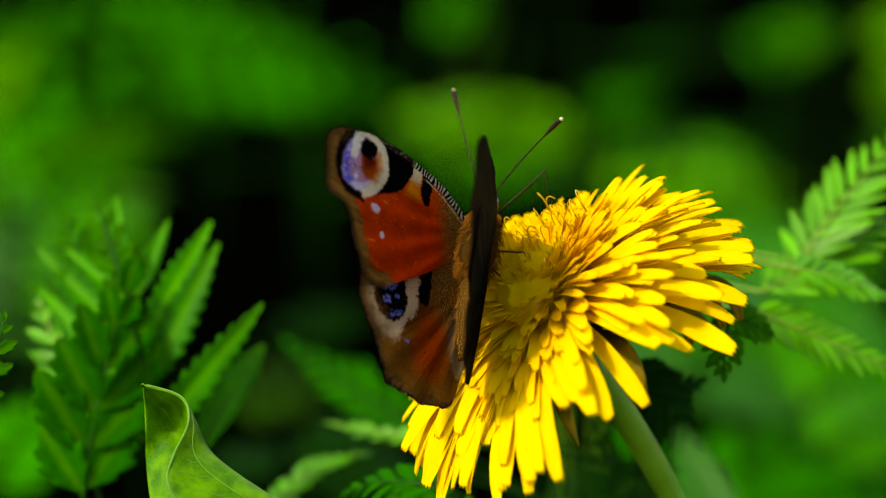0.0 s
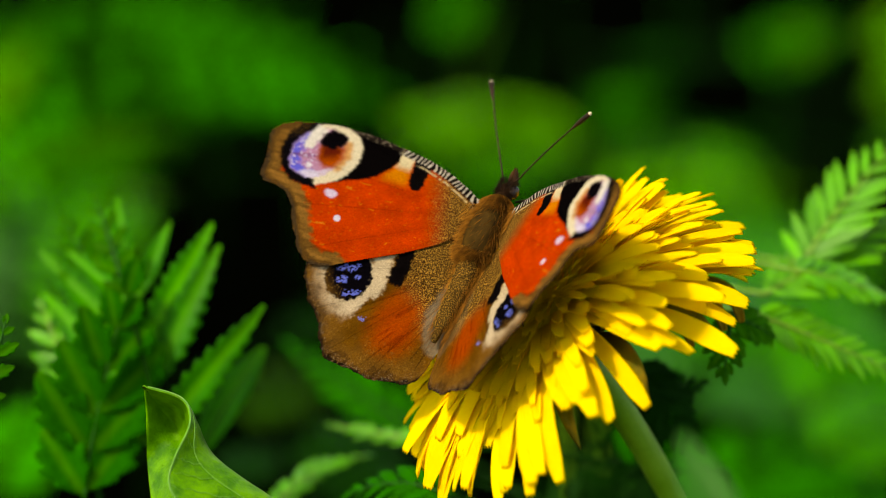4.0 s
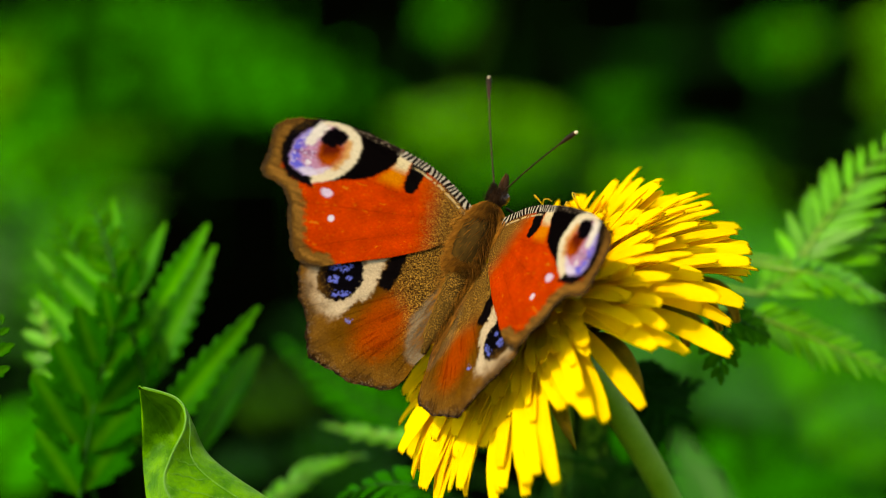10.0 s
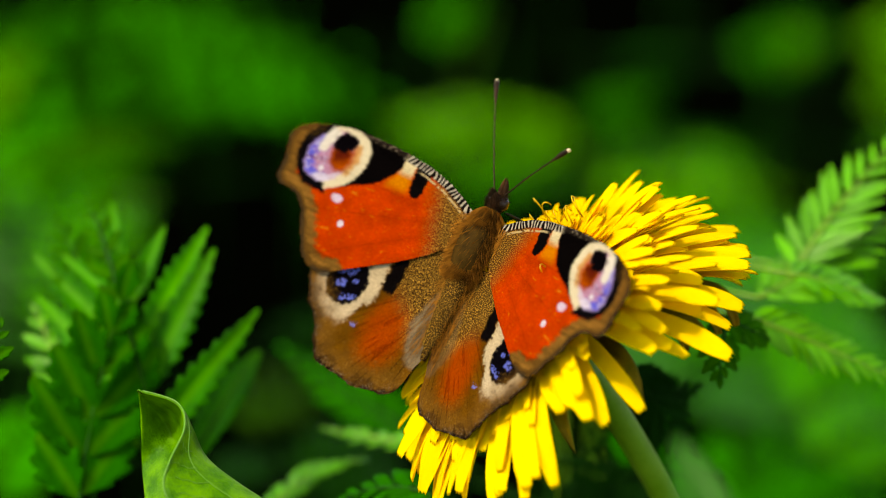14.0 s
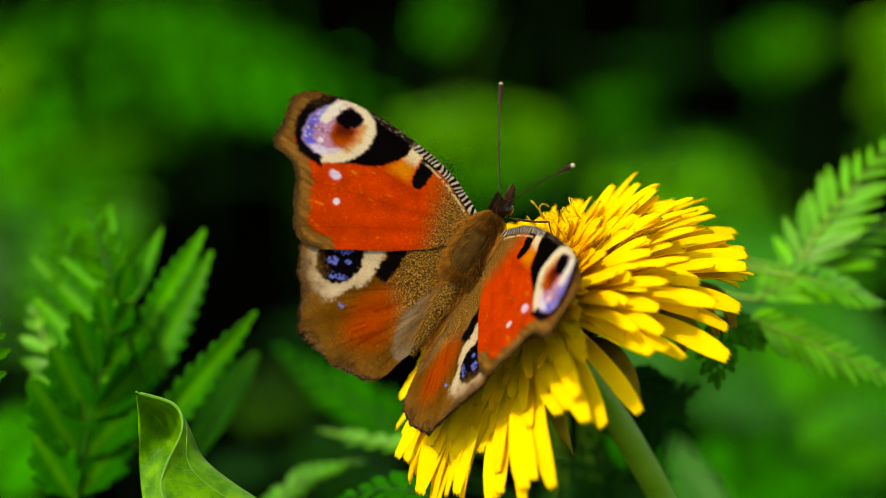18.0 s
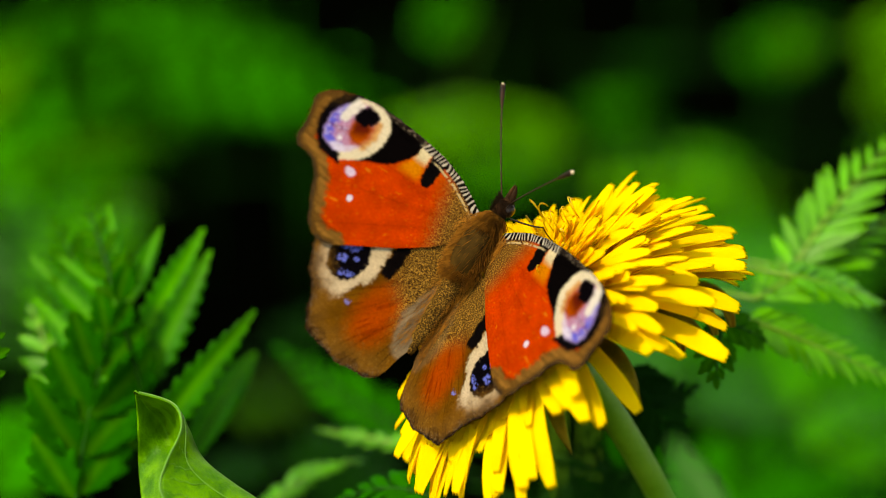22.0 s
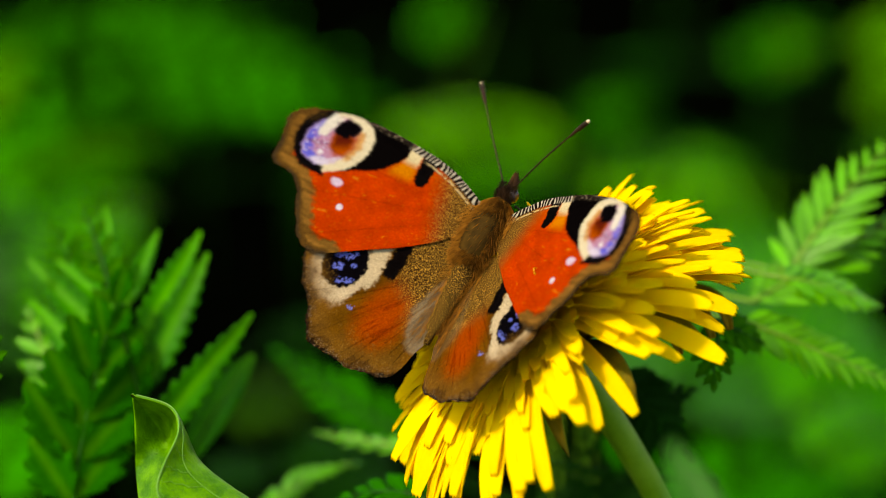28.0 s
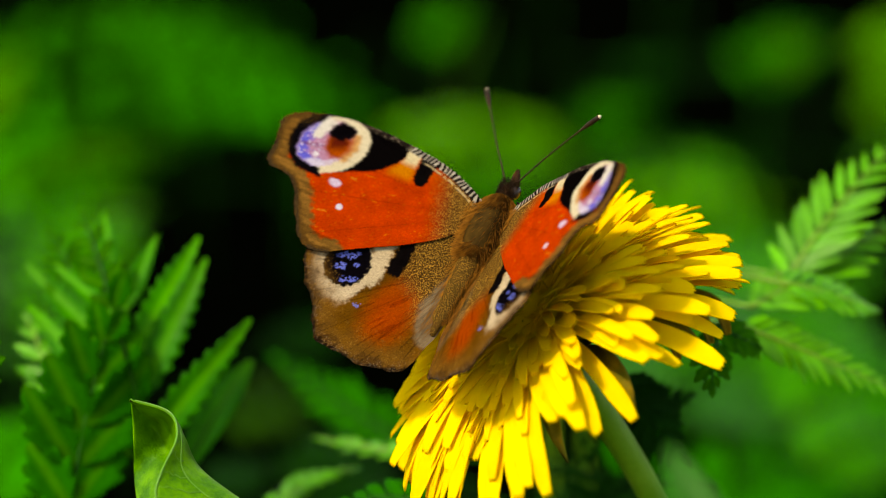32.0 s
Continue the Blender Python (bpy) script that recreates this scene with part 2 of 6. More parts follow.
def sheet(rows, thick):
    """Verts and faces of a thin closed blade from rows of points of equal length."""
    n, w = len(rows), len(rows[0])
    up = [Vector(p) for r in rows for p in r]
    nor = []
    for i in range(n):
        for k in range(w):
            a = up[min(i + 1, n - 1) * w + k] - up[max(i - 1, 0) * w + k]
            b = up[i * w + min(k + 1, w - 1)] - up[i * w + max(k - 1, 0)]
            c = b.cross(a)
            nor.append(c.normalized() if c.length > 1e-12 else Vector((0, 0, 1)))
    v = up + [p - q * thick for p, q in zip(up, nor)]
    f = []
    o = n * w
    for i in range(n - 1):
        for k in range(w - 1):
            a = i * w + k
            f.append((a, a + 1, a + w + 1, a + w))
            f.append((o + a + w, o + a + w + 1, o + a + 1, o + a))
        a, b = i * w, i * w + w - 1
        f.append((a, a + w, o + a + w, o + a))
        f.append((o + b, o + b + w, b + w, b))
    for k in range(w - 1):
        a, b = k, (n - 1) * w + k
        f.append((o + a, o + a + 1, a + 1, a))
        f.append((b, b + 1, o + b + 1, o + b))
    return v, f


def blade(length, width, lobes, depth, fold=0.25, droop=0.15, rnd=random, peak=0.35, tip=0.06):
    """Verts and faces of one toothed leaflet along +y, mm. depth: how far the teeth are cut in."""
    n = max(lobes * 5, 10)
    rows = []
    wav = rnd.uniform(0, 6)
    for i in range(n + 1):
        t = i / n
        w = width * (tip + (1 - tip) * (math.sin(math.pi * min(t / (2 * peak), 0.5)) if t < peak else math.cos(math.pi / 2 * (t - peak) / (1 - peak)) ** 1.05))
        ph = (t * lobes) % 1.0
        cut = 1 - depth * (1 - (ph / 0.75) ** 0.8 if ph < 0.75 else (ph - 0.75) / 0.25)      # teeth that lean to the tip
        half = w * 0.5 * (cut if 0.04 < t < 0.99 else 0.5)
        y0 = t * length
        z0 = -droop * length * t * t
        row = []
        for s in (-1, -0.55, 0, 0.55, 1):
            a = abs(s)
            row.append(Vector((s * half, y0 + a * half * 0.55, z0 + a * half * fold + 0.02 * width * math.sin(wav + 7 * t + 2 * s))) * MM)
        rows.append(row)
    return sheet(rows, 0.18 * MM)


# ---------------------------------------------------------------- ground
def make_ground():
    n = 60
    v, f = [], []
    for i in range(n + 1):
        for j in range(n + 1):
            # a fine middle that widens to the horizon
            x = math.copysign(abs(i / n * 2 - 1) ** 4 * 400 + abs(i / n * 2 - 1) * 1.2, i - n / 2)
            y = math.copysign(abs(j / n * 2 - 1) ** 4 * 400 + abs(j / n * 2 - 1) * 1.2, j - n / 2)
            z = 0.012 * noise.noise(Vector((x * 9, y * 9, 1))) if abs(x) < 3 and abs(y) < 3 else 0
            v.append((x, y, z - 0.004))
    for i in range(n):
        for j in range(n):
            a = i * (n + 1) + j
            f.append((a, a + n + 1, a + n + 2, a + 1))
    tagged(new("ground", mesh_of("ground", v, f, SOIL)), "humus soil under the plants, near black with their shade in its colour", "ground", kind="structure")


make_ground()


# ---------------------------------------------------------------- the dandelion
FLOWER_UP = (-RIGHT * 0.495 + UP * 0.747 - AWAY * 0.44).normalized()
FLOWER_AT = at(15.4, -8.8, 1.5)        # middle of the flower's cup


def petal_mesh(length, rise, droop, width, root, rnd):
    """A strap-shaped floret in the flower's own space, at angle 0: it leaves the cup at the angle rise, bends down by droop degrees on its way and ends in five teeth."""
    n = 13
    c, path = Vector((root, 0, 1.5 - 0.12 * root)), []
    kink = rnd.uniform(0.9, 1.9)
    for i in range(n):
        path.append(c.copy())
        e = radians(rise - droop * ((i + 0.5) / (n - 1)) ** kink)
        c = c + Vector((math.cos(e), 0, math.sin(e))) * (length / (n - 1))
    path.append(path[-1] + (path[-1] - path[-2]) * 0.35)
    twist, side = rnd.uniform(-0.45, 0.45), rnd.uniform(-0.12, 0.12) * length
    cup = rnd.uniform(0.08, 0.26)
    rows = []
    for i, q in enumerate(path):
        t = min(i / (n - 1), 1.0)
        d = (path[min(i + 1, n)] - path[max(i - 1, 0)]).normalized()
        up = Vector((-d.z, 0, d.x))
        w = width * (0.40 + 0.60 * math.sin(min(t * 1.25, 1.0) * math.pi / 2)) * (1 - 0.40 * (max(t - 0.82, 0) / 0.18) ** 2)
        a = twist * t
        row = []
        for k in range(7):
            s = k / 3 - 1
            bow = cup * width * (abs(s) ** 1.6) * (1 - 0.8 * t) - 0.045 * width * math.cos(3 * math.pi * s)
            y = s * w / 2
            e = path[min(i, n - 1)] + Vector((0, side * t * t, 0)) + Vector((0, y * math.cos(a), 0)) + up * (bow + y * math.sin(a))
            if i == n:      # teeth
                e += d * ((0.62 if k % 2 else 0.15) - 0.3 * (abs(s) > 0.9))
            row.append(e * MM)
        rows.append(row)
    return sheet(rows, 0.14 * MM)


# the butterfly's poses with its wings lowest, and how far both pairs are raised: the florets below give way
RESTING = [(pose(0.00426, -0.00055, 0.20957, 57.64, 6.13, -43.16), 12.5, 17.5), (pose(0.00434, -0.00118, 0.20939, 60.72, 15.09, -45.58), 10.8, 18.8),
           (pose(0.00449, -0.00100, 0.20963, 59.90, 15.36, -48.62), 12.2, 19.4), (pose(0.00517, -0.00090, 0.20974, 56.46, 18.13, -51.48), 12.8, 20.6),
           (pose(0.00360, 0.00011, 0.20942, 57.95, 1.73, -43.64), 26, 24.5), (pose(0.00615, 0.00081, 0.21118, 46.34, 2.61, -39.92), 21.5, 24.5)]
ROOFS = [(np.array((b @ Matrix.Translation(Vector((side * 1.9, 0.5, 0)) * MM) @ pose(0, 0, 0, 0, -side * (left if side < 0 else right), 0)).inverted()), side)
         for b, left, right in RESTING for side in (-1, 1)]


def under_wings(m, co):
    """Whether points, laid out by m in the world, stay clear below the resting wings."""
    world = np.array(m) @ np.vstack([co.T, np.ones(len(co))])
    for inv, side in ROOFS:
        x, y, z, _ = inv @ world / MM
        x = x * side
        hit = (x > -2.5) & (x < 31) & (y > -23) & (y < 9) & (z > -0.9)
        if hit.any():
            return False
    return True


def make_dandelion():
    rnd = random.Random(7)
    base = frame_of(FLOWER_AT, FLOWER_UP.cross(Vector((0, 0, 1))), FLOWER_UP)
    fl = thing("dandelion", base, "large open yellow dandelion flower on a smooth green stalk", "flower")
    flat = base.inverted().to_3x3()

    def bearing(way):
        q = flat @ way
        return math.atan2(q.y, q.x)

    back, right, low = bearing(AWAY + UP * 0.3 - RIGHT * 0.2), bearing(RIGHT + UP * 0.2), bearing(-RIGHT * 0.8 - UP * 0.6)
    under, near = bearing(-RIGHT * 0.9 - AWAY * 0.4 + UP * 0.3), bearing(RIGHT * 0.5 - UP * 0.8)
    down = bearing(-UP + RIGHT * 0.15)
    tiers, crown = {}, ([], [])
    total = 780
    for i in range(total):      # florets set in a spiral, the longest outermost
        q = (i / total) ** 1.12
        turn = i * 137.508 + rnd.uniform(-5, 5)
        tier = int(q * 20)
        if tier not in tiers:
            k = (tier + 0.5) / 20
            tiers[tier] = [mesh_of("petal", *petal_mesh((29.5 - 22.0 * k ** 1.05) * rnd.uniform(0.90, 1.04), 8 + 72 * k ** 0.74 + rnd.uniform(-5, 5), 50 - 28 * k + rnd.uniform(-12, 12),
                           (2.95 - 1.6 * k) * rnd.uniform(0.8, 1.1), 4.6 * (1 - k), rnd), PETAL if k < 0.55 else PETAL_IN) for _ in range(5)]
        facing = lambda b: max(0, math.cos(radians(turn) - b))
        if q < 0.62 and rnd.random() < max(0.58 * facing(near), 0.42 * facing(down), 0.42 * facing(low)):
            continue      # looser on the side that hangs
        grow = 1 + (-0.11 * facing(right) ** 2 - 0.04 * facing(low) ** 2 - 0.14 * facing(under) ** 2 - 0.23 * facing(back) ** 2 - 0.12 * facing(near) ** 2 + 0.24 * facing(down) ** 4) * (1 - q)
        press = 8 * facing(under) ** 2      # the butterfly's weight
        me = rnd.choice(tiers[tier])
        co = np.empty(len(me.vertices) * 3)
        me.vertices.foreach_get("co", co)
        co = co.reshape(-1, 3)
        tilt = rnd.uniform(-4, 4) + press + 12 * facing(right) + (19 if q < 0.7 else 11) * facing(back) - 5 * facing(near)
        for _ in range(16):      # pressed down until it lies clear of the wings
            m = pose(0, 0, 0, 0, 0, turn) @ pose(0, 0, 0, 0, tilt, 0) @ Matrix.Diagonal((grow, 1, grow, 1))
            if under_wings(base @ m, co):
                break
            tilt += 4
        else:
            continue
        if q < 0.5:
            part("petal", me, fl, m)
        else:      # the short ones of the crown, too close to tell apart
            n = len(crown[0])
            crown[0].extend(m @ p.co for p in me.vertices)
            crown[1].extend(tuple(n + k for k in p.vertices) for p in me.polygons)
    inner = part("floret_crown", mesh_of("floret_crown", *crown, PETAL_IN), fl)
    tagged(inner, "golden crown of short inner florets", kind="stuff")
    v, f = [], []
    for i in range(14):      # the dense heart of florets still closed
        r = i * 0.62
        z = 9.4 - 0.06 * r * r if i < 11 else 4.5 - 1.5 * (i - 11)
        for k in range(40):
            a = k * math.pi / 20
            p = Vector((r * math.cos(a), r * math.sin(a), z))
            v.append((p + Vector((0, 0, 1.3 * noise.noise(p * 0.9) + 0.8 * noise.noise(p * 2.3)))) * MM)
    for i in range(13):
        f += [(i * 40 + k, i * 40 + 40 + k, i * 40 + 40 + (k + 1) % 40, i * 40 + (k + 1) % 40) for k in range(40)]
    sink = 0      # the heart stays below the wings too
    while sink < 8 and not under_wings(base @ Matrix.Translation((0, 0, -sink * MM)), np.array([tuple(p) for p in v])):
        sink += 0.5
    part("flower_heart", mesh_of("flower_heart", v, f, PETAL_IN), fl, Matrix.Translation((0, 0, -sink * MM)), label="dense golden closed florets")
    for k in range(60):      # curled styles in the crown
        a, r = rnd.uniform(0, 6.28), rnd.uniform(0.5, 11.5)
        if math.cos(a - under) > 0.1:      # none where the butterfly sits
            continue
        c, h = Vector((math.cos(a), math.sin(a), 0)), rnd.uniform(0.4, 1.8)
        s = Vector((-c.y, c.x, 0)) * rnd.choice((-1, 1))
        b = c * r + Vector((0, 0, 9.0 + 0.15 * r - 0.5))
        path = bezier([b, b + Vector((0, 0, h + 2)), b + s * 1.1 + c * 0.6 + Vector((0, 0, h + 2.4)), b + s * 1.3 + c * 0.9 + Vector((0, 0, h + 0.9))], 8)
        part("style", mesh_of("style", *tube([q * MM for q in path], 0.08 * MM, 5), STYLE), fl)
    # green cup, bracts and stalk
    prof = [(0.5, 3.6), (4.6, 3.0), (5.8, 0.5), (5.6, -2.5), (4.2, -5.5), (2.3, -7.5)]
    v, f = [], []
    for r, z in prof:
        v += [(r * math.cos(k * math.pi / 10) * MM, r * math.sin(k * math.pi / 10) * MM, z * MM) for k in range(20)]
    for i in range(len(prof) - 1):
        f += [(i * 20 + k, i * 20 + (k + 1) % 20, i * 20 + 20 + (k + 1) % 20, i * 20 + 20 + k) for k in range(20)]
    part("cup", mesh_of("cup", v, f, BRACT), fl, label="olive green flower cup")
    for k in range(26):      # inner bracts stand, outer ones bend back and curl
        if k % 2:
            path = bezier([Vector((5.2, 0, -3)), Vector((8.5, 0, 1)), Vector((13 + rnd.uniform(0, 4), 0, rnd.uniform(-2, 1)))], 9)
        else:
            out = rnd.uniform(3, 9)
            path = bezier([Vector((4.4, 0, -4.5)), Vector((10 + out * 0.5, 0, 0.5)), Vector((14 + out, 0, -1)), Vector((14 + out, 0, -5 - rnd.uniform(0, 3)))], 9)
        curl = rnd.uniform(-0.6, 0.6)
        rows = [[(q + Vector((0, s * 1.7 * math.sin(math.pi * (0.25 + 0.72 * i / 8)) + curl * i * i / 16, 0.5 * abs(s)))) * MM for s in (-1, -0.5, 0, 0.5, 1)] for i, q in enumerate(path)]
        part("bract", mesh_of("bract", *sheet(rows, 0.3 * MM), BRACT), fl, pose(0, 0, 0, 0, 0, k * 13.85 + rnd.uniform(-5, 5)))
    inv = base.inverted()
    for r, u, a in ((0, 0, 0), (2.4, 1.2, 2.5), (-4.5, -2.2, -1)):      # three withered ones hang beyond the florets
        path = [inv @ q for q in bezier([at(22 + r, -9 + u, 5 + a), at(31 + r, -5 + u, 6 + a), at(37 + r, -4 + u, 6 + a), at(37.6 + r, -8.5 + u, 5 + a), at(38.2 + r, -11.2 + u, 4 + a)], 12)]
        over_it = inv.to_3x3() @ (TOWARD + UP * 0.4)
        rows = []
        for i, q in enumerate(path):
            d = (path[min(i + 1, 11)] - path[max(i - 1, 0)]).normalized()
            z = (over_it - d * over_it.dot(d)).normalized()
            x = d.cross(z)
            rows.append([q + (x * s * 1.15 * math.sin(math.pi * (0.22 + 0.70 * i / 11)) + z * (0.35 * abs(s) - 0.2)) * MM for s in (-1, -0.5, 0, 0.5, 1)])
        part("bract", mesh_of("bract", *sheet(rows, 0.3 * MM), WITHERED), fl, label="withered ochre bract hanging down")
    foot = at(60, -120, 120)
    foot.z = 0
    path = [inv @ q for q in bezier([base @ Vector((0, 0, -0.0065)), base @ Vector((0, 0, -0.045)), base @ Vector((0, 0, -0.07)), foot], 26)]
    v, f = tube(path, [(2.1 - 0.12 * math.sin(i / 4)) * MM for i in range(26)], 14)
    part("stalk", mesh_of("stalk", v, f, STEM), fl, label="pale green hollow stalk")
    return fl


dandelion = make_dandelion()


# ---------------------------------------------------------------- leaves


def to_soil(p, way, lean=0.35):
    """A stalk's way from p, where it runs on along way, down to the soil."""
    if way.z > 0.3:
        way = Vector((-0.9, 0.4, -0.1))
    turn = p + way * 0.05 + AWAY * 0.02
    return bezier([p, p + way * 0.025, p + way * 0.05, turn], 9) + bezier([turn - UP * 0.006, Vector((turn.x, turn.y, 0.1)), Vector((turn.x, turn.y + 0.02, -0.003))], 8)


def feather_leaf(label, start, mid, tip, facing, pairs, length, width, lobes, depth, stuff, seed, spread=50, group="feathery leaves", droop=0.10, stalk_w=0.42, rib=None):
    """A feathered leaf: a midrib from start over mid to tip with pairs of toothed leaflets that shrink to the tip, on a stalk from the soil."""
    rnd = random.Random(seed)
    lf = thing("feathery_leaf", Matrix.Translation(start), label, "leaf", group)
    path = [q - start for q in bezier([start, mid, tip], 22)]
    rib = rib or STEM
    v, f = tube(path, [stalk_w * (1.1 - 0.9 * i / 22) * MM for i in range(22)], 7)
    part("midrib", mesh_of("midrib", v, f, rib), lf)
    way = (start - mid).normalized()
    if start.x > 0.015:      # the stems at this side pass behind the flower
        way = (AWAY * 0.8 - RIGHT * 0.5 + UP * 0.1).normalized()
    # most stalks get the shade-dark colour so that they hardly show
    v, f = tube([q - start for q in to_soil(start, way)], stalk_w * 0.8 * MM, 7)
    part("leaf_stalk", mesh_of("leaf_stalk", v, f, STEM if stuff is LEAF_LIGHT and start.x > 0.03 else LEAF_IN_SHADE), lf)
    facing = Vector(facing)
    kinds = [mesh_of("leaflet", *blade(length, width, lobes, depth, rnd.uniform(0.15, 0.45), rnd.uniform(0, 2 * droop), rnd), stuff) for _ in range(5)]
    for k in range(pairs):
        t = (k + 0.15) / pairs
        i = min(int(t * 21), 20)
        p = path[i].lerp(path[i + 1], t * 21 - i)
        d = (path[i + 1] - path[i]).normalized()
        z = (facing - d * facing.dot(d)).normalized()
        x = d.cross(z)
        size = (0.72 + 0.28 * math.sin(math.pi * min(1, 0.25 + t * 0.75))) * (1 if t < 0.45 else 1 - (t - 0.45) * 1.05)
        for s in (-1, 1):
            a = radians(spread + rnd.uniform(-6, 6) - 14 * t)
            way = d * math.cos(a) + x * s * math.sin(a)
            mm = frame_of(p + d * (0.3 * MM * s), way, z + x * rnd.uniform(-0.35, 0.35) + d * rnd.uniform(-0.3, 0.2))
            part("leaflet", rnd.choice(kinds), lf, mm @ Matrix.Diagonal((size, size * rnd.uniform(0.9, 1.1), size, 1)))
    d = (path[-1] - path[-2]).normalized()
    part("leaflet", rnd.choice(kinds), lf, frame_of(path[-1] - d * 0.001, d, facing) @ Matrix.Diagonal((0.5, 0.5, 0.5, 1)))
    return lf


def broad_leaf(label, start, tip, width, stuff, seed, facing=None, group="broad leaves", bend=0.12):
    """A plain lance-shaped leaf with a midrib, on a stalk from the soil. width in mm."""
    rnd = random.Random(seed)
    lf = thing("broad_leaf", Matrix.Translation(start), label, "leaf", group)
    d = tip - start
    facing = Vector(facing or (UP * 0.6 + TOWARD * 0.7 + RIGHT * rnd.uniform(-0.35, 0.25)))
    m = frame_of(Vector((0, 0, 0)), d, facing)
    v, f = blade(d.length / MM, width, 12, 0.10, 0.22, bend, rnd, 0.42, 0.1)
    part("leaf_blade", mesh_of("leaf_blade", v, f, stuff), lf, m)
    v, f = tube([Vector((0, y * d.length, (-bend * y * y * d.length) + 0.0002)) for y in (0, 0.2, 0.4, 0.6, 0.8, 0.95)], [(0.012 * width + 0.35) * (1 - 0.15 * i) * MM for i in range(6)], 6)
    part("midrib", mesh_of("midrib", v, f, RIB), lf, m)
    # stalk in the colour that already holds shade
    v, f = tube([q - start for q in to_soil(start, -d.normalized())], (0.02 * width + 0.4) * MM, 7)
    part("leaf_stalk", mesh_of("leaf_stalk", v, f, LEAF_IN_SHADE), lf)
    return lf


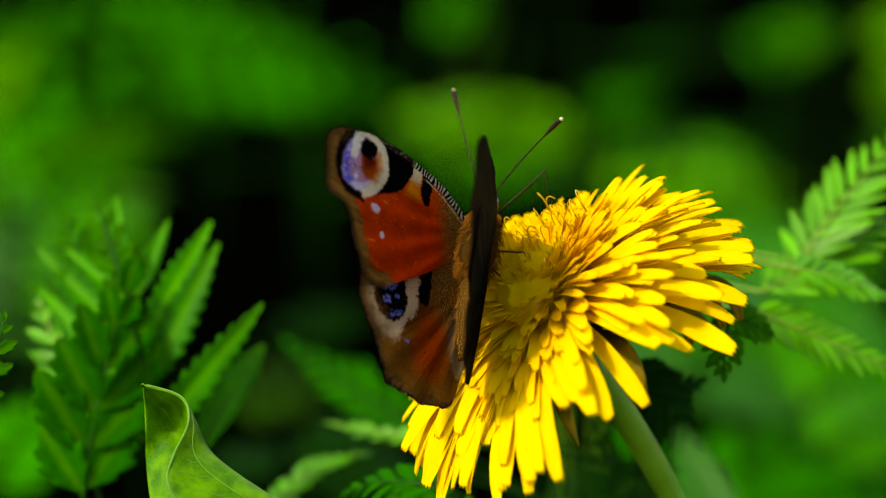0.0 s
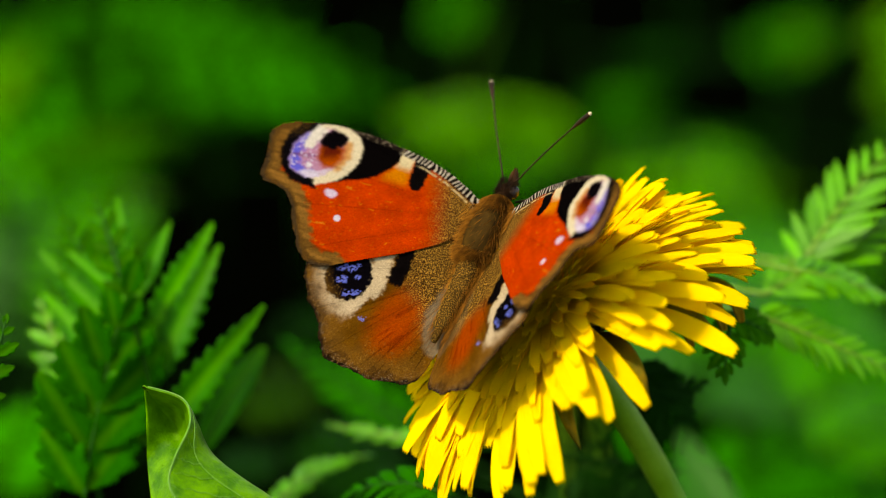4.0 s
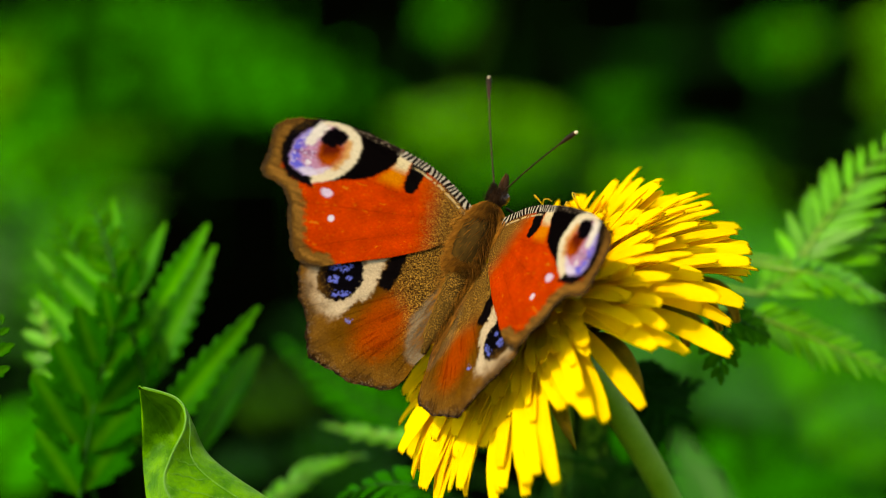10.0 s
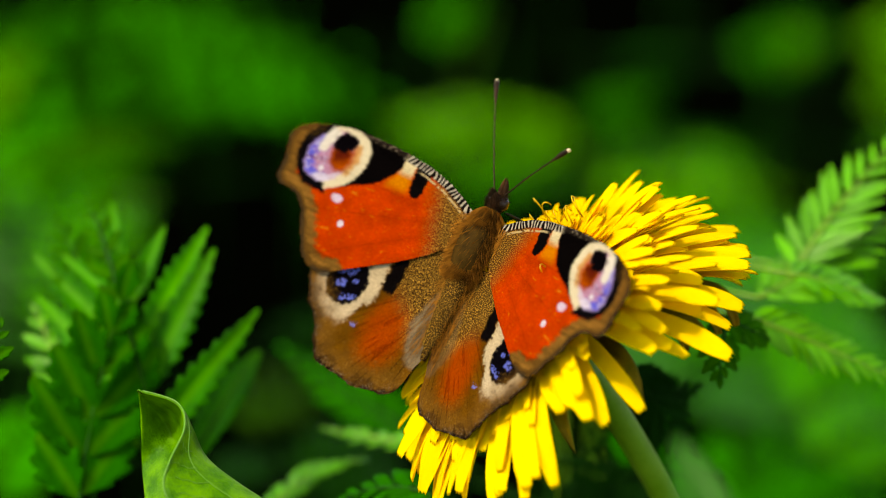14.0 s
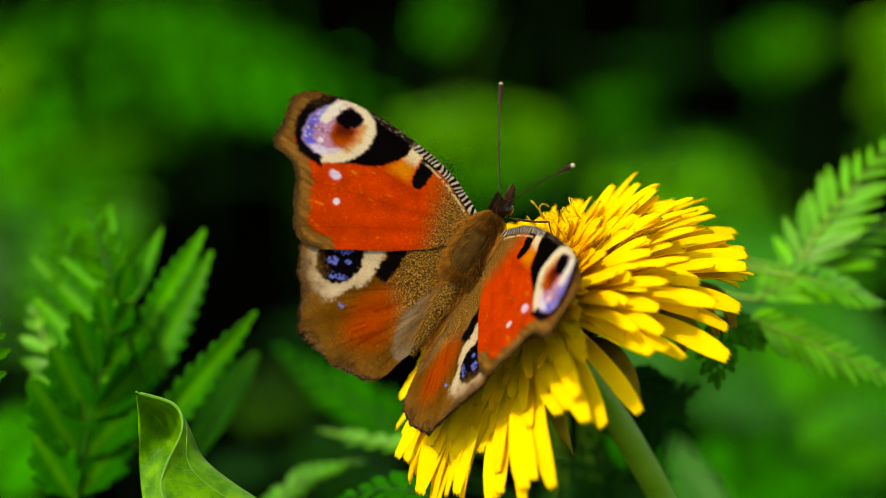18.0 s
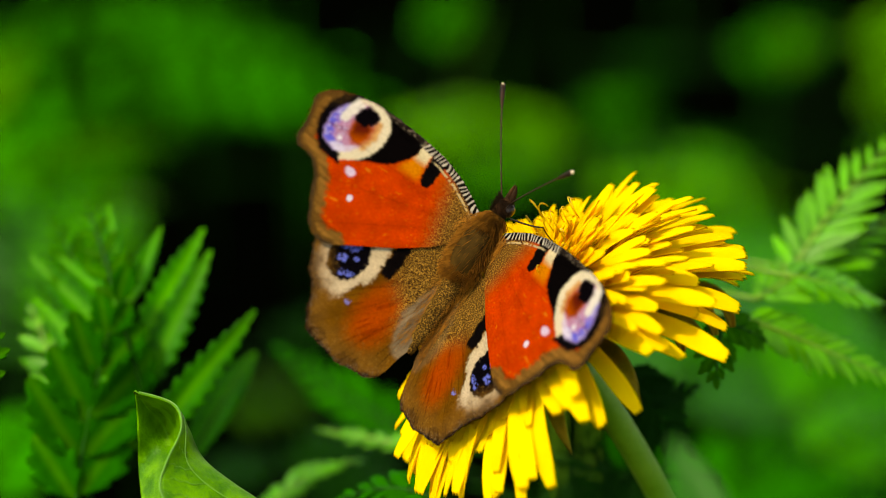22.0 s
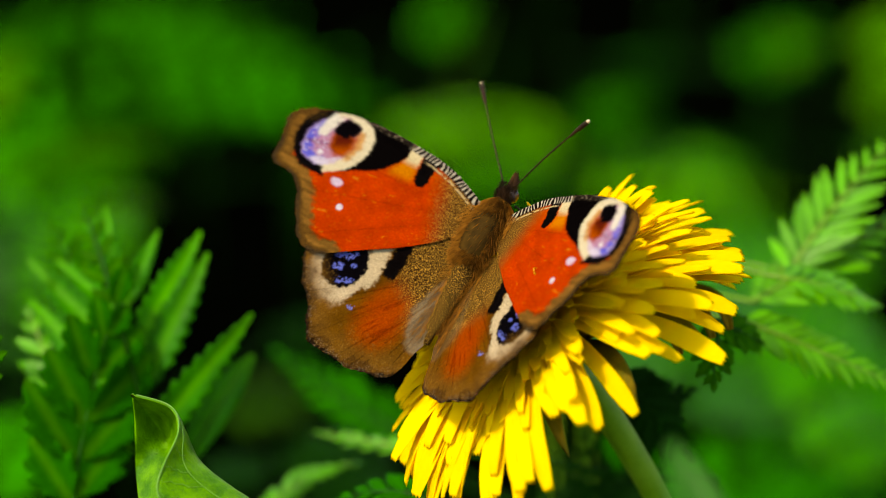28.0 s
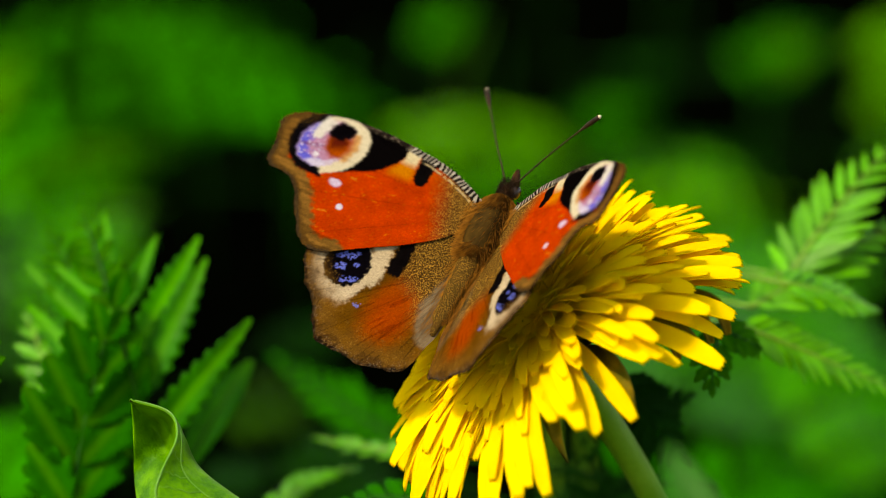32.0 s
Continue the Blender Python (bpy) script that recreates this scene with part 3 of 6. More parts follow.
LEAVES = [
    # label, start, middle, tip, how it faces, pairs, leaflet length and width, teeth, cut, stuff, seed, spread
    ("green feathery leaf seen from below, coloured dark as if backlit", at(-50.3, -34.7, 24), at(-48.9, -21.8, 25), at(-44.3, -6.0, 29), TOWARD + RIGHT * 0.25, 5, 13.5, 9.0, 4, 0.34, LEAF_UNLIT, 1, 36),
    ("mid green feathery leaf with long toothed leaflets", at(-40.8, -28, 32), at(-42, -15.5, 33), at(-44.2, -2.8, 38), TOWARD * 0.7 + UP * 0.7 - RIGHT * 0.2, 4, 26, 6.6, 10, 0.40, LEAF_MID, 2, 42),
    ("narrow green feathery leaf tip", at(-44.5, -6.2, 30), at(-46.4, 0.9, 32), at(-48.9, 7, 36), TOWARD + UP * 0.3, 5, 4.2, 2.4, 3, 0.35, LEAF_UNLIT, 3, 50),
    ("pale feathery leaf behind the dark one", at(-46.8, -9.3, 38), at(-49.5, -2.3, 40), at(-52.7, 3.6, 44), TOWARD + UP * 0.5, 5, 7, 3.2, 4, 0.35, LEAF_UNLIT, 31, 45),
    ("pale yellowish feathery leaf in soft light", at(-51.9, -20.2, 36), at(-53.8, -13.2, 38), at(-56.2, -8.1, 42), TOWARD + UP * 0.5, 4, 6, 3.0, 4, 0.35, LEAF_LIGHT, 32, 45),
    ("small dark green lobed leaf", at(-65.2, -21.8, 0), at(-62.3, -15.5, 0), at(-61.1, -9.7, 2), TOWARD, 4, 4, 2.4, 3, 0.35, LEAF_UNLIT, 34, 50),
    ("bright feathery leaf with narrow comb-like lobes", at(49.1, -2.1, 36), at(53, 5.4, 38), at(63.1, 15.9, 44), TOWARD * 0.9 + UP * 0.5 - RIGHT * 0.5, 10, 9.4, 2.3, 3, 0.2, LEAF_LIGHT, 4, 50),
    ("bright feathery leaf of narrow lobes on a long stalk", at(43.8, -6.2, 34), at(52, -1.6, 37), at(63.8, 5.4, 42), TOWARD * 0.6 + UP * 0.8, 10, 8.6, 2.3, 3, 0.2, LEAF_LIGHT, 41, 48),
    ("green feathery leaf half hidden by its neighbour", at(48.1, -2.9, 25), at(53.6, -3.8, 27), at(60, -6.2, 30), TOWARD * 0.6 + UP * 0.8, 8, 6.5, 2.6, 3, 0.25, LEAF_LIGHT, 42, 46),
    ("bright low feathery leaf with toothed lobes", at(42.6, -9.0, 24), at(50.5, -11.8, 26), at(64.5, -18.2, 30), UP * 0.45 + TOWARD * 0.8 - RIGHT * 0.3, 13, 6.0, 1.9, 3, 0.2, LEAF_LIGHT, 5, 42),
    ("dark lobed leaf hanging below the flower head", at(39.4, -9, 13), at(38.3, -13.2, 12), at(38.4, -17.7, 12), TOWARD, 4, 4.2, 2.4, 3, 0.32, LEAF_UNLIT, 6, 44),
    ("dark lobed leaf beside the flower head", at(39.1, -9.3, 15), at(42, -10.2, 16), at(44.8, -11.8, 18), TOWARD + UP * 0.4, 4, 4.2, 2.2, 3, 0.3, LEAF_UNLIT, 61, 44),
    ("dark lobed leaf under the flower head", at(25.6, -30.4, 52), at(28.6, -24.1, 49), at(30.8, -18.5, 46), TOWARD + UP * 0.3, 5, 7.5, 3.2, 4, 0.35, LEAF_SHADE, 7, 50),
    ("dark lobed leaf hanging beside the stalk", at(26, -16, 24), at(29, -21, 25), at(34, -27, 27), TOWARD + RIGHT * 0.2, 6, 7.0, 3.4, 4, 0.4, LEAF_IN_SHADE, 74, 48),
    ("dark lobed leaf spread under the bracts", at(24, -20, 30), at(29, -20, 30), at(35, -18.5, 31), TOWARD + UP * 0.3, 5, 5.0, 2.8, 3, 0.38, LEAF_IN_SHADE, 75, 46),
    ("lobed leaf with deep shade put into its dark colour", at(27, -20.2, 46), at(30.2, -19.5, 45), at(34.2, -18.8, 44), TOWARD, 4, 3.2, 2.0, 2, 0.3, LEAF_IN_SHADE, 71, 45),
    ("low feathery leaf with shade put into its dark colour", at(23.5, -38.2, 54), at(22.7, -32, 53), at(20.8, -25.3, 54), TOWARD + UP * 0.4, 5, 6.5, 3.0, 3, 0.35, LEAF_IN_SHADE, 72, 55),
    ("low green feathery leaf with shade put into its colour", at(13.8, -39, 56), at(17.7, -34.3, 56), at(23.1, -32.7, 56), TOWARD + UP * 0.6, 5, 6, 3.0, 3, 0.35, LEAF_IN_SHADE, 73, 55),
    ("soft green feathery leaf with long upright leaflets", at(-4, -25, 96), at(-12.0, -20.2, 104), at(-21.5, -13.5, 115), TOWARD * 0.9 + UP * 0.4, 8, 8.0, 2.8, 4, 0.3, LEAF_SHADE, 8, 44),
    ("pale soft feathery leaf by the flower", at(-4.2, -26.3, 46), at(-10.5, -25.5, 48), at(-16.3, -24.3, 52), UP * 0.9 + TOWARD * 0.4, 5, 4.0, 2.2, 3, 0.3, LEAF_LIGHT, 9, 40),
    ("pale green feathery leaf arching sideways", at(-23.9, -36.2, 46), at(-19.8, -29.2, 48), at(-10.9, -28.5, 52), UP * 0.9 + TOWARD * 0.4, 7, 4.2, 2.6, 3, 0.3, LEAF_LIGHT, 91, 42),
    ("green feathery leaf under the florets", at(0.5, -34.3, 18), at(-5.8, -30.8, 20), at(-13.4, -33.7, 24), UP * 0.7 + TOWARD * 0.7, 6, 6.0, 2.4, 5, 0.42, LEAF_SHADE, 92, 42),
    ("mid green feathery leaf low under the florets", at(4.4, -38.2, 24), at(-3.4, -34.3, 26), at(-10.5, -35.9, 28), UP * 0.7 + TOWARD * 0.7, 6, 5.5, 2.6, 4, 0.35, LEAF_UNLIT, 93, 48),
]
for lab, start, mid, tip, face, prs, ln, wd, lob, dep, stuff, sd, spr in LEAVES:
    feather_leaf(lab, start, mid, tip, face, prs, ln, wd, lob, dep, stuff, sd, spr, rib=LEAF_IN_SHADE if stuff is LEAF_IN_SHADE else STEM if stuff is LEAF_LIGHT else RIB)

broad_leaf("green toothed leaf standing beside the curled leaf", at(-35.2, -30, 40), at(-26.2, -12.5, 47), 6.5, LEAF_MID, 33, TOWARD * 0.8 + UP * 0.5 - RIGHT * 0.3)


# ---------------------------------------------------------------- the curled leaf
def make_curled_leaf():
    """A fresh leaf that rolls over itself: rows from its tip down, each from the free edge over the hollow to the rolled rim."""
    rows = [
        [at(-42.1, -18.9, -4), at(-42, -19, -4), at(-42, -19, -4), at(-42, -18.9, -4)],
        [at(-41.6, -22, 0), at(-38.9, -22.3, 4), at(-36.4, -21.2, -1), at(-36.6, -20.5, -3)],
        [at(-41.3, -25.1, 3), at(-36.6, -25.7, 5), at(-34.2, -24.1, -2), at(-35.3, -23.8, -5)],
        [at(-40.9, -28.2, 7), at(-36.1, -28.4, 3), at(-32.2, -27.7, -1), at(-37.2, -28.4, -7)],
        [at(-40.5, -31.6, 7), at(-35.5, -31.6, 3), at(-28.1, -30.9, -1), at(-37.9, -31.6, -7)],
        [at(-39.8, -35.2, 7), at(-34.7, -35.2, 3), at(-21.2, -35.5, -1), at(-36.1, -35.1, -7)],
        [at(-38.9, -39.4, 7), at(-33.8, -39.4, 3), at(-17.5, -40.5, -1), at(-33.1, -39.8, -7)]]

    rows = [[p + TOWARD * (0.55 * k / 6 * 20 * MM) for p in r] for k, r in enumerate(rows)]

    def glide(pts, n):
        out, k = [], len(pts) - 1
        for i in range(n):
            t = i / (n - 1) * k
            j = min(int(t), k - 1)
            t -= j
            p0, p1, p2, p3 = pts[max(j - 1, 0)], pts[j], pts[j + 1], pts[min(j + 2, k)]
            out.append(0.5 * (2 * p1 + (p2 - p0) * t + (2 * p0 - 5 * p1 + 4 * p2 - p3) * t * t + (3 * p1 - p0 - 3 * p2 + p3) * t * t * t))
        return out

    cols = [glide([r[k] for r in rows], 40) for k in range(4)]
    home = rows[-1][1]
    grid = []
    for i in range(40):
        row = glide([c[i] for c in cols], 31)
        w = i / 39
        grid.append([p - home + TOWARD * (0.00045 * w * (noise.noise(p * 260) + 0.7 * noise.noise(p * 700))) for p in row])
    lf = thing("curled_leaf", Matrix.Translation(home), "fresh green leaf rolled over at its tip, with pale veins", "leaf")
    part("leaf_blade", mesh_of("leaf_blade", *sheet(grid, 0.3 * MM), LEAF_CURL), lf)
    part("rim", mesh_of("rim", *tube([r[-1] for r in grid[1:]], 0.13 * MM, 6), RIM), lf, label="pale thickened leaf edge")
    for k, (c0, c1) in enumerate(((9, 4), (8, 1), (26, 23))):
        run = []
        for i in range(10, 40):
            x = c0 + (c1 - c0) * (i - 10) / 29
            j = int(x)
            run.append(grid[i][j].lerp(grid[i][j + 1], x - j) + TOWARD * 0.00008)
        part("vein", mesh_of("vein", *tube(run, 0.07 * MM, 5), RIM), lf)
    for k in range(12):      # side veins that branch off to the edges
        i0, c0, c1, fall = (13 + 4 * k, 8.2, 0.6, 6) if k < 6 else (14 + 4 * (k - 6), 24.5, 29.4, 3)
        run = []
        for q in range(9):
            i, x = min(39, max(2, round(i0 - fall * (q / 8) ** 1.4))), c0 + (c1 - c0) * q / 8
            run.append(grid[i][int(x)].lerp(grid[i][int(x) + 1], x % 1) + TOWARD * 0.00008)
        part("vein", mesh_of("vein", *tube(run, [0.06 * (1 - q / 12) * MM for q in range(9)], 5), RIM), lf)
    v, f = tube([q - home for q in to_soil(home, Vector((0.2, 0.1, -1)).normalized())], 1.3 * MM, 8)
    part("leaf_stalk", mesh_of("leaf_stalk", v, f, STEM), lf)


make_curled_leaf()
broad_leaf("pale soft pointed leaf close before the stalk", at(43, -50, -100), at(32.5, -24.5, -92), 6.0, LEAF_PALE, 55, TOWARD + UP * 0.3)

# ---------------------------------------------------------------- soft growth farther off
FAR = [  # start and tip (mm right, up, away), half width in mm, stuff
    # entries in the shaded greens carry their shade in the colour
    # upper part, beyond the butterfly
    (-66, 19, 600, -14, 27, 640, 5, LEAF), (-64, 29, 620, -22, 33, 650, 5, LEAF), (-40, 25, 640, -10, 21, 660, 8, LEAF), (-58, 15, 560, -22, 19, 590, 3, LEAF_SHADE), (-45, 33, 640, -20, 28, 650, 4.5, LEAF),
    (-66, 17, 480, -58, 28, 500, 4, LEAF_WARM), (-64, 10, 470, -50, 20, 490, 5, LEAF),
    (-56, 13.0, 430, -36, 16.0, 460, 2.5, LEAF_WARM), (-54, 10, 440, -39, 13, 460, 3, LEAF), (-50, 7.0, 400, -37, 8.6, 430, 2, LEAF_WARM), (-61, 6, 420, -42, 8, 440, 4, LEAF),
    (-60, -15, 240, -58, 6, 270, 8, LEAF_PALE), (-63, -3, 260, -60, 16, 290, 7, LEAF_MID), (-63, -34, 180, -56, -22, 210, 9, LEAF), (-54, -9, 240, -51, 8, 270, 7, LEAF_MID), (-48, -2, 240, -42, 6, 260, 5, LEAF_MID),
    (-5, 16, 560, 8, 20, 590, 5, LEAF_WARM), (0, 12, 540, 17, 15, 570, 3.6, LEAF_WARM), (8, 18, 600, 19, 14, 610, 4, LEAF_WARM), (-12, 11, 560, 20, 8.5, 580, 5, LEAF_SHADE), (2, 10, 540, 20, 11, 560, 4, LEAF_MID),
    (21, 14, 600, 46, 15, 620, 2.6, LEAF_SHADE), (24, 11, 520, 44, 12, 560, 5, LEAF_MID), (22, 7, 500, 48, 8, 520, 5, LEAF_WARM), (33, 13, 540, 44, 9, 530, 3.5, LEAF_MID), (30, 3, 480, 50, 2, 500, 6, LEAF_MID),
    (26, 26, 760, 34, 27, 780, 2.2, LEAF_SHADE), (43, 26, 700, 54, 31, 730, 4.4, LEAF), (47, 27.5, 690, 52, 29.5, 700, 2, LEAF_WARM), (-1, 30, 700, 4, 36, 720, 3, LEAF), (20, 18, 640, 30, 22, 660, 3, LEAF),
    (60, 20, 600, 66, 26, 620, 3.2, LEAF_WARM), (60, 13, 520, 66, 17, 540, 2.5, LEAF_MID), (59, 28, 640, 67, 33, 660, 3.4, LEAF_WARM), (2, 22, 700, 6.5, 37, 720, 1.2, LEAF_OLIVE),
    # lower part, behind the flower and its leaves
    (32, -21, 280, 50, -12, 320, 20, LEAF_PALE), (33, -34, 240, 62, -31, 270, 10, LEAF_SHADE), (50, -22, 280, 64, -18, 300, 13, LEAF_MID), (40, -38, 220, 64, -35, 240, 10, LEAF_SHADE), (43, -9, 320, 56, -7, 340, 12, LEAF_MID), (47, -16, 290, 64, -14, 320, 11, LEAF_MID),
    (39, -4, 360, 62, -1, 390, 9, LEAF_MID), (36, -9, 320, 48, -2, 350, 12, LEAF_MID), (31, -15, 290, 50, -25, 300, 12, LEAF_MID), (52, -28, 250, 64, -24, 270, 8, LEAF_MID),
    (-30, -22, 240, -14, -18, 270, 6, LEAF_OLIVE), (-22, -12, 300, -10, -9, 320, 4, LEAF_IN_SHADE), (-31, -33, 200, -24, -28, 220, 5, LEAF_IN_SHADE), (-19, -33, 180, -7, -28, 200, 9, LEAF_IN_SHADE),
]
for k, (r0, u0, a0, r1, u1, a1, wd, stuff) in enumerate(FAR):
    start, tip = at(r0, u0, a0), at(r1, u1, a1)
    wd *= 1.15 * (1 + a0 * MM / REACH)
    rnd = random.Random(300 + k)
    face = UP * 0.45 + TOWARD * 0.85 + RIGHT * rnd.uniform(-0.3, 0.3)
    if wd < 5:
        broad_leaf("thin dry stalk of a meadow plant", start, tip, wd, stuff, 200 + k, group="meadow leaves")
    else:
        feather_leaf("soft green lobed leaf of the surrounding meadow plants", start, start.lerp(tip, 0.5) + UP * wd * 0.25 * MM, tip, face, 6, wd * 0.95, wd * 0.5, 4, 0.25, stuff, 200 + k, 58,
                     group="meadow leaves", stalk_w=0.9, rib=LEAF_IN_SHADE)


# ---------------------------------------------------------------- the butterfly
def lattice(u, v, cell, seed):
    """Smooth value noise on the wing's plane, 0 to 1."""
    g = np.random.RandomState(seed).rand(128, 128)
    x, y = u / cell + 500, v / cell + 500
    i, j = np.floor(x).astype(int), np.floor(y).astype(int)
    a, b = x - i, y - j
    a, b = a * a * (3 - 2 * a), b * b * (3 - 2 * b)
    q = lambda di, dj: g[(i + di) % 128, (j + dj) % 128]
    return (q(0, 0) * (1 - a) + q(1, 0) * a) * (1 - b) + (q(0, 1) * (1 - a) + q(1, 1) * a) * b


def soft(x, lo, hi):
    t = np.clip((x - lo) / (hi - lo), 0, 1)
    return t * t * (3 - 2 * t)


def over(c, mask, rgb):
    return c * (1 - mask[:, None]) + np.array(rgb)[None] * mask[:, None]


def to_line(u, v, pts):
    """Distance to a broken line."""
    best = np.full(u.shape, 1e9)
    for (ax, ay), (bx, by) in zip(pts, pts[1:]):
        dx, dy = bx - ax, by - ay
        t = np.clip(((u - ax) * dx + (v - ay) * dy) / (dx * dx + dy * dy), 0, 1)
        best = np.minimum(best, np.hypot(u - ax - t * dx, v - ay - t * dy))
    return best


def in_shape(u, v, pts):
    """Signed distance to a closed shape, negative inside."""
    d = to_line(u, v, list(pts) + [pts[0]])
    inside = np.zeros(u.shape, bool)
    for (ax, ay), (bx, by) in zip(pts, list(pts[1:]) + [pts[0]]):
        cross = (ay > v) != (by > v)
        with np.errstate(divide="ignore", invalid="ignore"):
            inside ^= cross & (u < (bx - ax) * (v - ay) / (by - ay + 1e-12) + ax)
    return np.where(inside, -d, d)


COSTA = [(0.8, 2.7), (2.8, 3.8), (5.8, 5.1), (9.6, 6.1), (13.4, 6.5), (18.2, 6.75), (22.5, 6.7), (25.8, 6.2), (28.9, 5.2)]
FORE_MARGIN = [(28.9, 5.2), (31.1, 3.8), (32.0, 2.1), (31.6, 0.6), (31.0, -1.4), (31.1, -3.6), (30.2, -4.6), (28.4, -4.6), (26.7, -5.2), (25.2, -6.8), (24.2, -8.9), (23.2, -10.7), (22.4, -12.3), (20.8, -13.4), (19.0, -13.8), (17.3, -13.3)]
FORE = COSTA + FORE_MARGIN[1:] + [(14.4, -11.6), (8.5, -8.2), (4.2, -5.2), (0.5, -1.6)]
HIND_MARGIN = [(19.8, -4.5), (20.8, -7.5), (20.2, -10.1), (19.0, -12.0), (18.7, -13.5), (17.2, -14.3), (15.9, -16.0), (15.4, -17.8), (13.9, -20.2), (11.2, -20.7), (8.5, -21.1), (6.7, -21.3), (4.9, -20.9), (2.4, -20.7), (0.6, -19.6)]
HIND = [(0.1, 0.8), (6, 1.6), (12, 0.6), (17, -1.8)] + HIND_MARGIN + [(-0.2, -17.7), (-0.7, -15.4), (-1.3, -13.8), (-1.6, -11.6), (-1.5, -9.5), (-1.0, -6.4), (-0.6, -3.0)]


def colours_fore(u, v):
    n1, n2, n3 = lattice(u, v, 1.6, 1), lattice(u, v, 0.45, 2), lattice(u, v, 0.22, 3)
    n4 = lattice(u, v, 0.11, 7)
    du, dv = u + (n2 - 0.5) * 0.18 + (n3 - 0.5) * 0.14 + (n4 - 0.5) * 0.14, v + (lattice(u, v, 0.45, 4) - 0.5) * 0.18 + (lattice(u, v, 0.22, 5) - 0.5) * 0.14
    c = np.tile(np.array((0.62, 0.046, 0.003)), (len(u), 1))
    c *= (0.85 + 0.3 * n1)[:, None]
    c = over(c, soft(v, 0.5, 4.0) * 0.4, (0.66, 0.09, 0.004))
    c = over(c, (lattice(u * 0.45 + v * 0.3, v, 0.3, 6) > 0.9) * (n1 > 0.45) * 0.5, (0.8, 0.28, 0.03))
    c = over(c, (lattice(u * 0.6, v * 0.6 + u * 0.2, 0.16, 8) > 0.86) * 0.28, (0.75, 0.16, 0.01))
    # golden brown base
    base = soft(du * 0.92 - dv * 0.25, 8.0, 3.4)
    c = over(c, base, (0.075, 0.024, 0.004))
    # black blotch, cream gap and black bar at the leading edge
    blot = in_shape(du, dv, [(23.5, 7), (13.6, 7), (13.4, 4.4), (14.6, 2.6), (16.0, 1.0), (17.4, 0.2), (19.8, -0.9), (21.2, -1.6), (22, 1.3), (22, 4.5)])
    c = over(c, soft(blot, 0.2, -0.2), (0.003, 0.002, 0.002))
    wedge = in_shape(du, dv, [(13.9, 6.2), (11.5, 6.2), (11.6, 3.6), (11.2, 1.0), (13.2, 0.2), (15.6, 0.6), (14.4, 2.6), (13.5, 4.2)])
    c = over(c, soft(wedge, 0.5, -0.7) * (blot > -0.1) * soft(dv, 0.3, 2.2), (0.74, 0.22, 0.008))
    c = over(c, soft(wedge, 0.25, -0.25) * (blot > -0.1) * soft(dv, 3.0, 4.3), (0.84, 0.70, 0.40))
    bar = to_line(du, dv, [(10.1, 5.2), (10.3, 3.2), (10.2, 1.9)]) - (0.92 + 0.10 * (dv - 1.9))
    c = over(c, soft(bar, 0.18, -0.12), (0.004, 0.003, 0.003))
    # leading edge: fine pale and dark stripes, then dark
    edge = to_line(u, v, COSTA)
    strip = soft(edge, 1.2, 0.95) * soft(u, 14.2, 13.0)
    comb = np.sin(2 * math.pi * (u - 0.35 * edge + 0.9 * n1) / 0.66) + 0.8 * (n2 - 0.5) > 0.3
    c = over(c, strip, (0.006, 0.005, 0.004))
    c = over(c, strip * comb * (0.7 + 0.3 * n2), (0.70, 0.62, 0.48))
    rib = soft(np.abs(edge - 1.55), 0.22, 0.1) * soft(u, 11.5, 10)
    c = over(c, rib * (n3 > 0.3), (0.55, 0.42, 0.22))
    dark = soft(edge, 0.9, 0.5) * soft(u, 13.0, 14.0) * soft(u, 29, 27.5)
    c = over(c, dark, (0.02, 0.014, 0.01))
    c = over(c, dark * (n3 > 0.72) * 0.6, (0.3, 0.24, 0.16))
    # brown outer margin
    c = over(c, soft(u + 0.3 * (n2 - 0.5), 28.4, 29.2), (0.20, 0.092, 0.020))
    mar = to_line(u, v, FORE_MARGIN)
    c = over(c, soft(mar + (n2 - 0.5) * 0.8, 2.7, 1.7), (0.27, 0.122, 0.024))
    tick = lattice(u * 0.14 + v * 0.05, v, 0.42, 9)
    c *= (1 - soft(mar, 3.0, 2.0) * (0.75 - 1.1 * tick) * 0.8)[:, None]
    c = over(c, soft(mar + (n2 - 0.5) * 0.5, 1.0, 0.4), (0.10, 0.045, 0.010))
    c = over(c, soft(mar, 0.5, 0.15) * (n1 > 0.4), (0.05, 0.03, 0.015))
    # eye spot: a cream ring with a black crescent outside, lilac and blue within, a dark red heart and a black pupil
    xu, xv = du + (n2 - 0.5) * 0.2, dv + (n3 - 0.5) * 0.2 + (n4 - 0.5) * 0.15
    ring = in_shape(du, dv, [(26, 5.8), (28.2, 4.7), (29.2, 2.9), (29.3, 0.7), (28.8, -1), (26.9, -2.7), (23.7, -3), (22.3, -2.1), (20.9, -1.2), (19.9, 0), (19.1, 1.4), (18.8, 3), (19.1, 4.7), (20.1, 6), (21.9, 6.6), (24, 6.5)])
    c = over(c, soft(ring, 0.3, -0.2), (0.86, 0.75, 0.50))
    moon = in_shape(xu, xv, [(25.4, 6.3), (28.3, 5.3), (29.7, 3.0), (29.8, 0.6), (29.1, -1.4), (27.0, -3.3), (23.0, -3.5), (24, -2.2), (25.2, -2), (27.6, -1.6), (28.2, -0.3), (28.3, 1), (27.8, 3), (27, 4.2), (26.1, 4.9)])
    c = over(c, soft(moon, 0.25, -0.2), (0.004, 0.003, 0.004))
